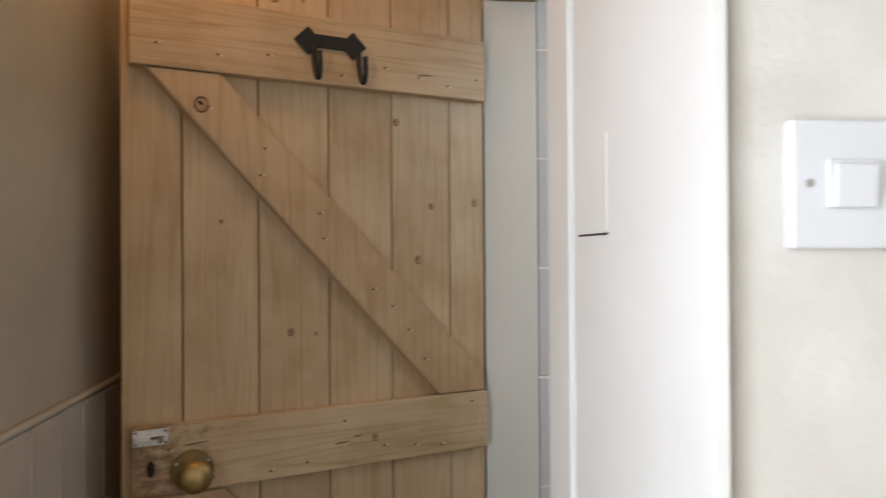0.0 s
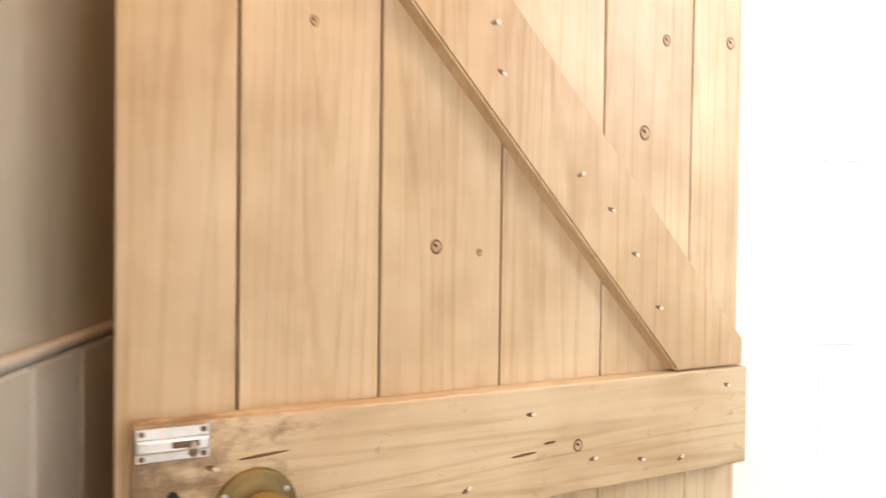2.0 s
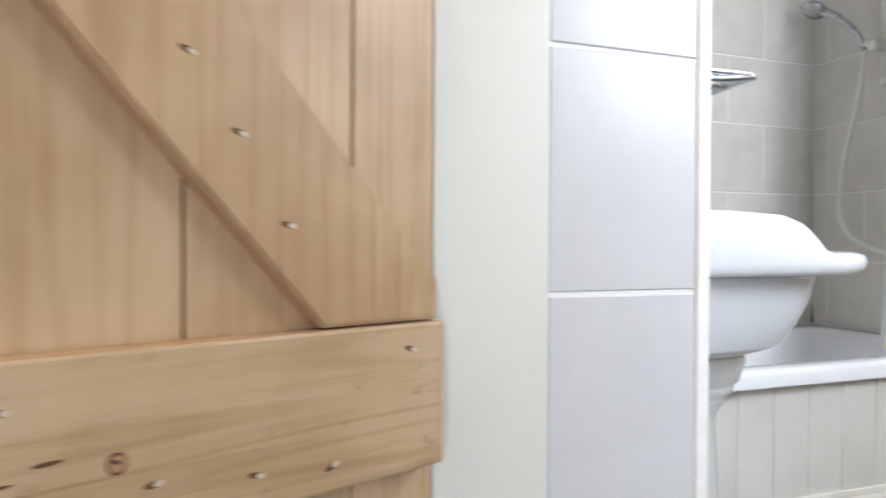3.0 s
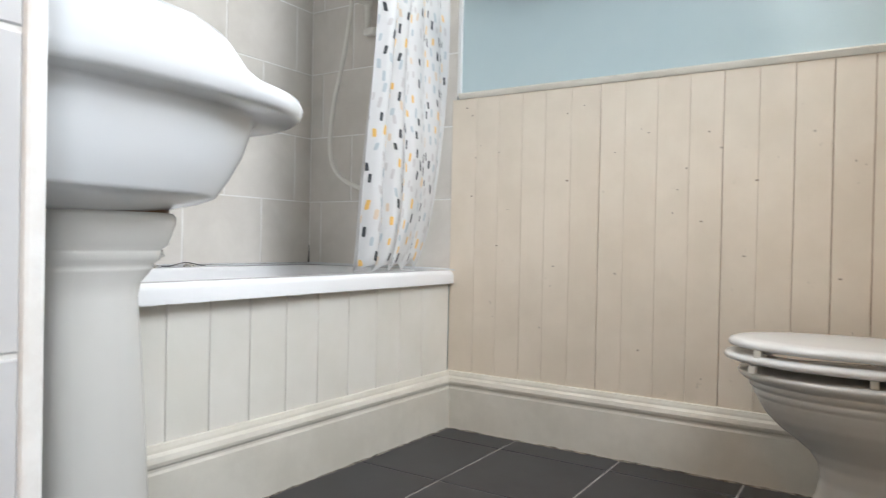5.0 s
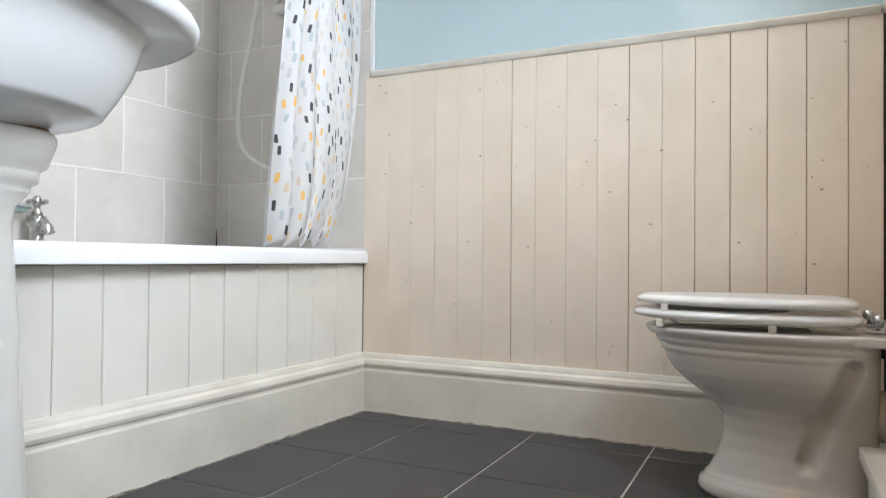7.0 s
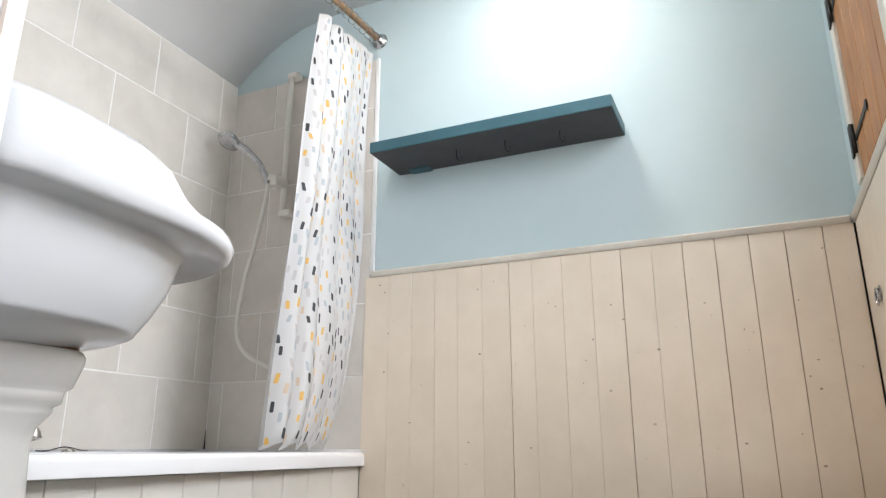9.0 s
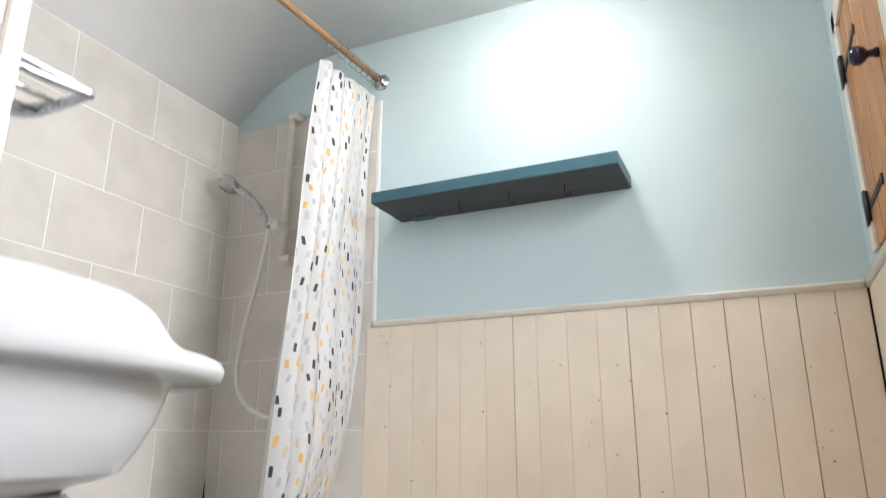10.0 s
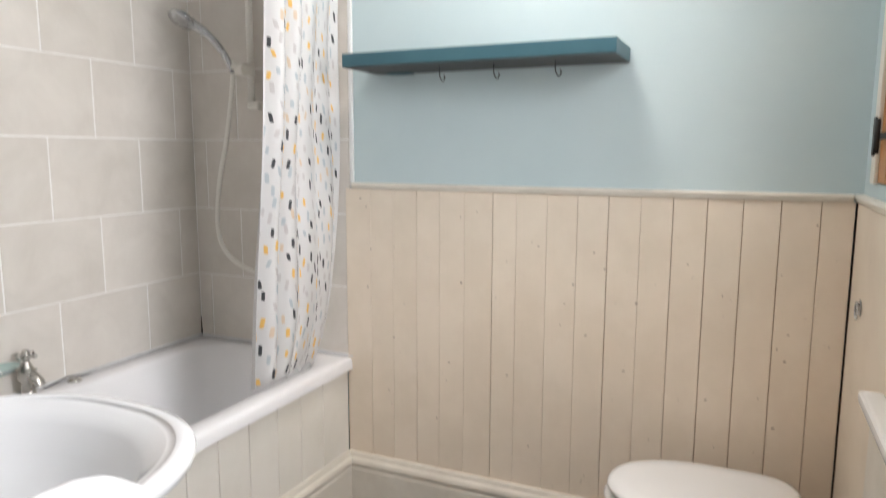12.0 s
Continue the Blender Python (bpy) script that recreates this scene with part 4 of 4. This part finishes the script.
def egg(y0, y1, hw, z, n=40, back=0.5):
    """A pan outline: square towards the wall, rounded at the front."""
    pts = []
    ym = y0 + (y1 - y0) * 0.45
    for k in range(n):
        a = 2 * math.pi * k / n
        c, s = math.cos(a), math.sin(a)
        py = math.copysign(abs(c) ** (0.95 if c > 0 else back), c)
        px = math.copysign(abs(s) ** (0.9 if c > 0 else 0.6), s)
        pts.append((px * hw, (ym + py * ((y1 - ym) if py > 0 else (ym - y0))) - YS, z))
    return pts


PAN = [(0.978, 0.118, 0.0), (0.984, 0.121, 0.010), (0.981, 0.120, 0.026), (0.971, 0.112, 0.033), (0.969, 0.110, 0.040), (0.960, 0.104, 0.050), (0.948, 0.098, 0.075), (0.934, 0.094, 0.110), (0.927, 0.094, 0.145), (0.932, 0.098, 0.180),
       (0.952, 0.108, 0.208), (0.980, 0.122, 0.230), (1.012, 0.140, 0.253), (1.040, 0.156, 0.280), (1.055, 0.164, 0.304), (1.062, 0.168, 0.320), (1.063, 0.168, 0.323), (1.068, 0.171, 0.326), (1.070, 0.172, 0.333), (1.069, 0.172, 0.338), (1.069, 0.171, 0.341),
       (1.077, 0.175, 0.344), (1.080, 0.177, 0.352), (1.080, 0.177, 0.356), (1.080, 0.177, 0.358), (1.092, 0.183, 0.362), (1.099, 0.187, 0.369), (1.104, 0.190, 0.376), (1.102, 0.188, 0.380), (1.096, 0.184, 0.382)]


def pan_levels():
    """Closely spaced pan outlines between the ones that set its profile."""
    for (y1, h1, z1), (y2, h2, z2) in zip(PAN, PAN[1:]):
        steps = max(1, round((z2 - z1) / 0.006))
        for k in range(steps):
            t = k / steps
            yield y1 + (y2 - y1) * t, h1 + (h2 - h1) * t, z1 + (z2 - z1) * t
    yield PAN[-1]


def hollowed(p):
    """Presses the slanting hollow beside the trap into the pan's flank."""
    x, y, z = p
    a, d = Vector((0.205, 0.100)), Vector((-0.082, 0.215))
    q = Vector((y, z)) - a
    t = min(1.0, max(0.0, q.dot(d) / d.length_squared))
    gap = (q - d * t).length
    k = max(0.0, 1 - (gap / 0.026) ** 2) ** 2 * (1 if abs(x) > 0.05 else 0)
    return (x - math.copysign(0.032 * k, x), y, z)


part("pan", loft([[hollowed(p) for p in egg(0.62, y1, hw, z, 160)] for y1, hw, z in pan_levels()]), M_CERAMIC_W, _toi, "", True)
part("back_deck", box(-0.17, 0.17, 0.016, 0.20, 0.362, 0.3835, 0.008, 3), M_CERAMIC_W, _toi)
for sx in (-1, 1):
    part("bolt_hole", moved(ellipse_disc(0.007, 0.006, 0.004, 14), Matrix.Translation((sx * 0.1185, 0.265, 0.020)) @ pose(0, 0, 0, 0, 0, -90 * -sx * -1)), M_DARK, _toi)
part("outlet", tube([(0, 0.10, 0.20), (0, 0.02, 0.20)], 0.055, 20), M_CERAMIC_W, _toi, "", True)


def seat_ring(z, grow):
    return egg(0.650 - grow, 1.135 + grow, 0.180 + grow, z, 44, 0.4)


_hole = [egg(0.79, 1.07, 0.115, z, 44, 0.7) for z in (0.4205, 0.4005)]
_st = part("seat", loft([seat_ring(0.4005, -0.014), seat_ring(0.404, -0.003), seat_ring(0.410, 0.0), seat_ring(0.4165, -0.004), seat_ring(0.4205, -0.016), _hole[0], _hole[1], seat_ring(0.4005, -0.014)], False, False), M_SEAT, _toi, "white gloss toilet seat", True)
_ld = part("lid", loft([seat_ring(0.4315, -0.024), seat_ring(0.434, -0.012), seat_ring(0.440, -0.008), seat_ring(0.447, -0.012), seat_ring(0.4515, -0.024), seat_ring(0.453, -0.06)]), M_SEAT, _toi, "white gloss lid", True)
for par, z, r in ((_st, 0.391, ((-0.12, 0.50), (0.12, 0.50), (-0.15, 0.27), (0.15, 0.27))), (_ld, 0.426, ((-0.12, 0.49), (0.12, 0.49)))):
    for x, y in r:
        part("buffer", box(x - 0.012, x + 0.012, y - 0.008, y + 0.008, z - 0.0085, z + 0.0085, 0.002), M_PLASTIC, par)
for sx in (-0.085, 0.085):
    hg = part("hinge", tube([(sx - 0.02, 0.075, 0.412), (sx + 0.02, 0.075, 0.412)], 0.011, 16), M_CHROME, _toi, "chrome seat hinge", True)
    part("hinge_leaf", box(sx - 0.016, sx + 0.016, 0.05, 0.13, 0.3875, 0.3915, 0.001), M_CHROME, hg)
    part("hinge_post", tube([(sx, 0.063, 0.384), (sx, 0.068, 0.410)], [0.016, 0.009], 14), M_CHROME, hg, "", True)
    part("fixing_stud", tube([(sx, 0.050, 0.365), (sx, 0.050, 0.315)], 0.0065, 10), M_BLACK, hg)

# ---- cupboard ----
_cb = thing("wall_cupboard", "small orange pine boarded cupboard door with black strap hinges", "cupboard", (2.36, YS, 1.23))
part("surround", box(0.001, 0.055, 0.001, 0.012, -0.005, 0.675, 0.003), M_SKIRT, _cb, "cream painted stile")
part("top_rail", box(-0.56, 0.055, 0.001, 0.012, 0.621, 0.675, 0.003), M_SKIRT, _cb)
part("side_stile", box(-0.56, -0.511, 0.001, 0.012, -0.005, 0.619, 0.003), M_SKIRT, _cb)
for i in range(5):
    part("board", box(-0.508 + i * 0.1015, -0.4085 + i * 0.1015, -0.018, 0.004, -0.002, 0.617, 0.003, 1), M_PINE_ORANGE, _cb)
part("cupboard_back", box(-0.508, 0.0, -0.16, -0.15, -0.004, 0.617), M_DARK, _cb)
for z in (0.105, 0.49):
    hg = part("strap_hinge", box(-0.19, 0.004, 0.0045, 0.0075, z - 0.008, z + 0.008, 0.001), M_BLACK, _cb, "black iron strap hinge")
    part("hinge_plate", box(0.006, 0.034, 0.0125, 0.017, z - 0.045, z + 0.045, 0.002), M_BLACK, hg)
    part("barrel", tube([(0.003, 0.012, z - 0.04), (0.003, 0.012, z + 0.04)], 0.006, 10), M_BLACK, hg, "", True)
    part("strap_tip", moved(ellipse_disc(0.016, 0.013, 0.003, 14), Matrix.Translation((-0.195, 0.0075, z)) @ pose(0, 0, 0, 0, 0, 180)), M_BLACK, hg)
_k = part("knob", moved(lathe([(0.010, 0), (0.012, 0.003), (0.008, 0.012), (0.008, 0.02), (0.016, 0.026), (0.021, 0.036), (0.020, 0.046), (0.012, 0.053), (0.003, 0.055)], 24), Matrix.Translation((-0.40, 0.004, 0.31)) @ pose(0, 0, 0, -90, 0, 0)), M_KNOB_BLUE, _cb, "navy ceramic knob", True)
_ring = thing("ring_pull", "small chrome ring pull on the cream panel", "handle", (2.366, YS + 0.014, 0.93))
part("backplate", moved(lathe([(0.020, 0), (0.020, 0.002), (0.015, 0.004), (0.003, 0.005)], 22), pose(0, 0, 0, -90, 0, 0)), M_CHROME, _ring, "", True)
part("ring", tube([(0.017 * math.sin(a), 0.008, -0.008 + 0.020 * math.cos(a)) for a in [2 * math.pi * k / 24 for k in range(25)]], 0.0028, 8), M_CHROME, _ring, "", True)

# ---- radiator beside the door ----
_rad = thing("panel_radiator", "white painted panel radiator on the cream wall", "radiator", (1.5, YS, 0.25))
part("panel", box(-0.45, 0.45, 0.025, 0.040, 0.0, 0.575, 0.006, 3), M_SKIRT, _rad)
part("top_grille", box(-0.46, 0.46, 0.018, 0.062, 0.577, 0.602, 0.010, 3), M_SEAT, _rad)
for x in (-0.3, 0.3):
    part("bracket", box(x - 0.02, x + 0.02, 0.001, 0.026, 0.08, 0.5, 0.002), M_SEAT, _rad)

# ---- tiles ----


def tile_mesh(name, w, h, d, mat):
    """One tile standing in the x-z plane, its face towards -y, its lower left corner at the origin."""
    bm = bmesh.new()
    b = 0.0016
    back = [bm.verts.new(p) for p in ((0, 0, 0), (w, 0, 0), (w, 0, h), (0, 0, h))]
    rim = [bm.verts.new((v.co.x, -d + b, v.co.z)) for v in back]
    face = [bm.verts.new(p) for p in ((b, -d, b), (w - b, -d, b), (w - b, -d, h - b), (b, -d, h - b))]
    bm.faces.new(face)
    for lo, hi in ((back, rim), (rim, face)):
        for i in range(4):
            bm.faces.new((lo[i], lo[(i + 1) % 4], hi[(i + 1) % 4], hi[i]))
    bmesh.ops.recalc_face_normals(bm, faces=bm.faces)
    me = bpy.data.meshes.new(name)
    bm.to_mesh(me)
    bm.free()
    me.materials.append(mat)
    return me


_cache = {}


def lay_tile(parent, name, w, h, d, mat, m):
    key = (name, round(w, 4), round(h, 4), mat.name)
    if key not in _cache:
        _cache[key] = tile_mesh(name, w, h, d, mat)
    ob = new(name, _cache[key])
    ob.parent = parent
    ob.matrix_basis = m
    return ob


G = 0.005
ROWS = [0.565, 0.8155, 1.0775, 1.3395, 1.596, 1.862, 2.112]
TW = 0.350
for r, (z0, z1) in enumerate(zip(ROWS, ROWS[1:])):
    odd = r % 2
    # north wall: joints at 2.476 on odd rows from below, 2.303 on the others
    edges = [XE - 0.002]
    x = 2.476 if odd else 2.303
    while x > XW + 0.03:
        edges.append(x)
        x -= TW
    edges.append(XW + 0.002)
    for x1, x0 in zip(edges, edges[1:]):
        lay_tile(WALL_N, "tile", x1 - x0 - G, z1 - z0 - G, 0.008, M_TILE, pose(x0 + G / 2, YN, z0 + G / 2))
    # east wall behind the shower
    edges = [YN - 0.010]
    y = 2.600 if odd else 2.757
    while y > 2.14:
        edges.append(y)
        y -= TW
    edges.append(2.110)
    top = z1 if r < 5 else 2.075
    for y1, y0 in zip(edges, edges[1:]):
        lay_tile(WALL_E, "tile", y1 - y0 - G, top - z0 - G, 0.008, M_TILE, pose(XE, y1 - G / 2, z0 + G / 2, 0, 0, -90))
tagged(link_mesh("grout_east", box(XE - 0.0065, XE - 0.0005, 2.110, YN - 0.002, 0.50, 2.072), M_GROUT), "white grout bed behind the shower tiles", "wall", "", "structure")
tagged(link_mesh("grout_north", box(XW + 0.001, XE - 0.002, YN - 0.0065, YN - 0.0005, 0.50, 2.112), M_GROUT), "white grout bed behind the bath tiles", "wall", "", "structure")
tagged(link_mesh("grout_partition", box(0.567, XW - 0.009, 1.4145, 1.4195, -0.27, 2.3), M_GROUT), "white grout bed behind the partition's end tiles", "wall", "", "structure")
# partition end: a single column of pale tiles, and the same on its bathroom face
z = 0.827 - 0.268 * 4
while z < 2.25:
    z0, z1 = max(z, -0.27), z + 0.268
    lay_tile(WALL_W, "tile", XW - 0.565 - 0.012, z1 - z0 - G, 0.008, M_TILE_W, pose(0.567, 1.420, z0 + G / 2))
    if z > -0.1:
        for y0 in (1.424, 1.774, 2.124, 2.474):
            lay_tile(WALL_W, "tile", min(0.35, YN - 0.012 - y0) - G, z1 - z0 - G, 0.008, M_TILE_W, pose(XW, y0, z0 + G / 2, 0, 0, 90))
    z += 0.268
structure("trim_corner", box(XW - 0.009, XW + 0.009, 1.408, 1.4235, -0.28, 2.33, 0.004), M_GROUT, "white rounded plastic tile edging at the corner", category="trim")
# floor
XJ = [0.602, 0.985, 1.345, 1.705, 2.065, 2.425, XE - 0.003]
YJ = [0.45, 0.775, 1.13, 1.483, 1.840, 2.195]
for x0, x1 in zip(XJ, XJ[1:]):
    for y0, y1 in zip(YJ, YJ[1:]):
        lay_tile(FLOOR, "floor_tile", x1 - x0 - G, y1 - y0 - G, 0.008, M_SLATE, pose(x0 + G / 2, y0 + G / 2, -0.008, -90, 0, 0))
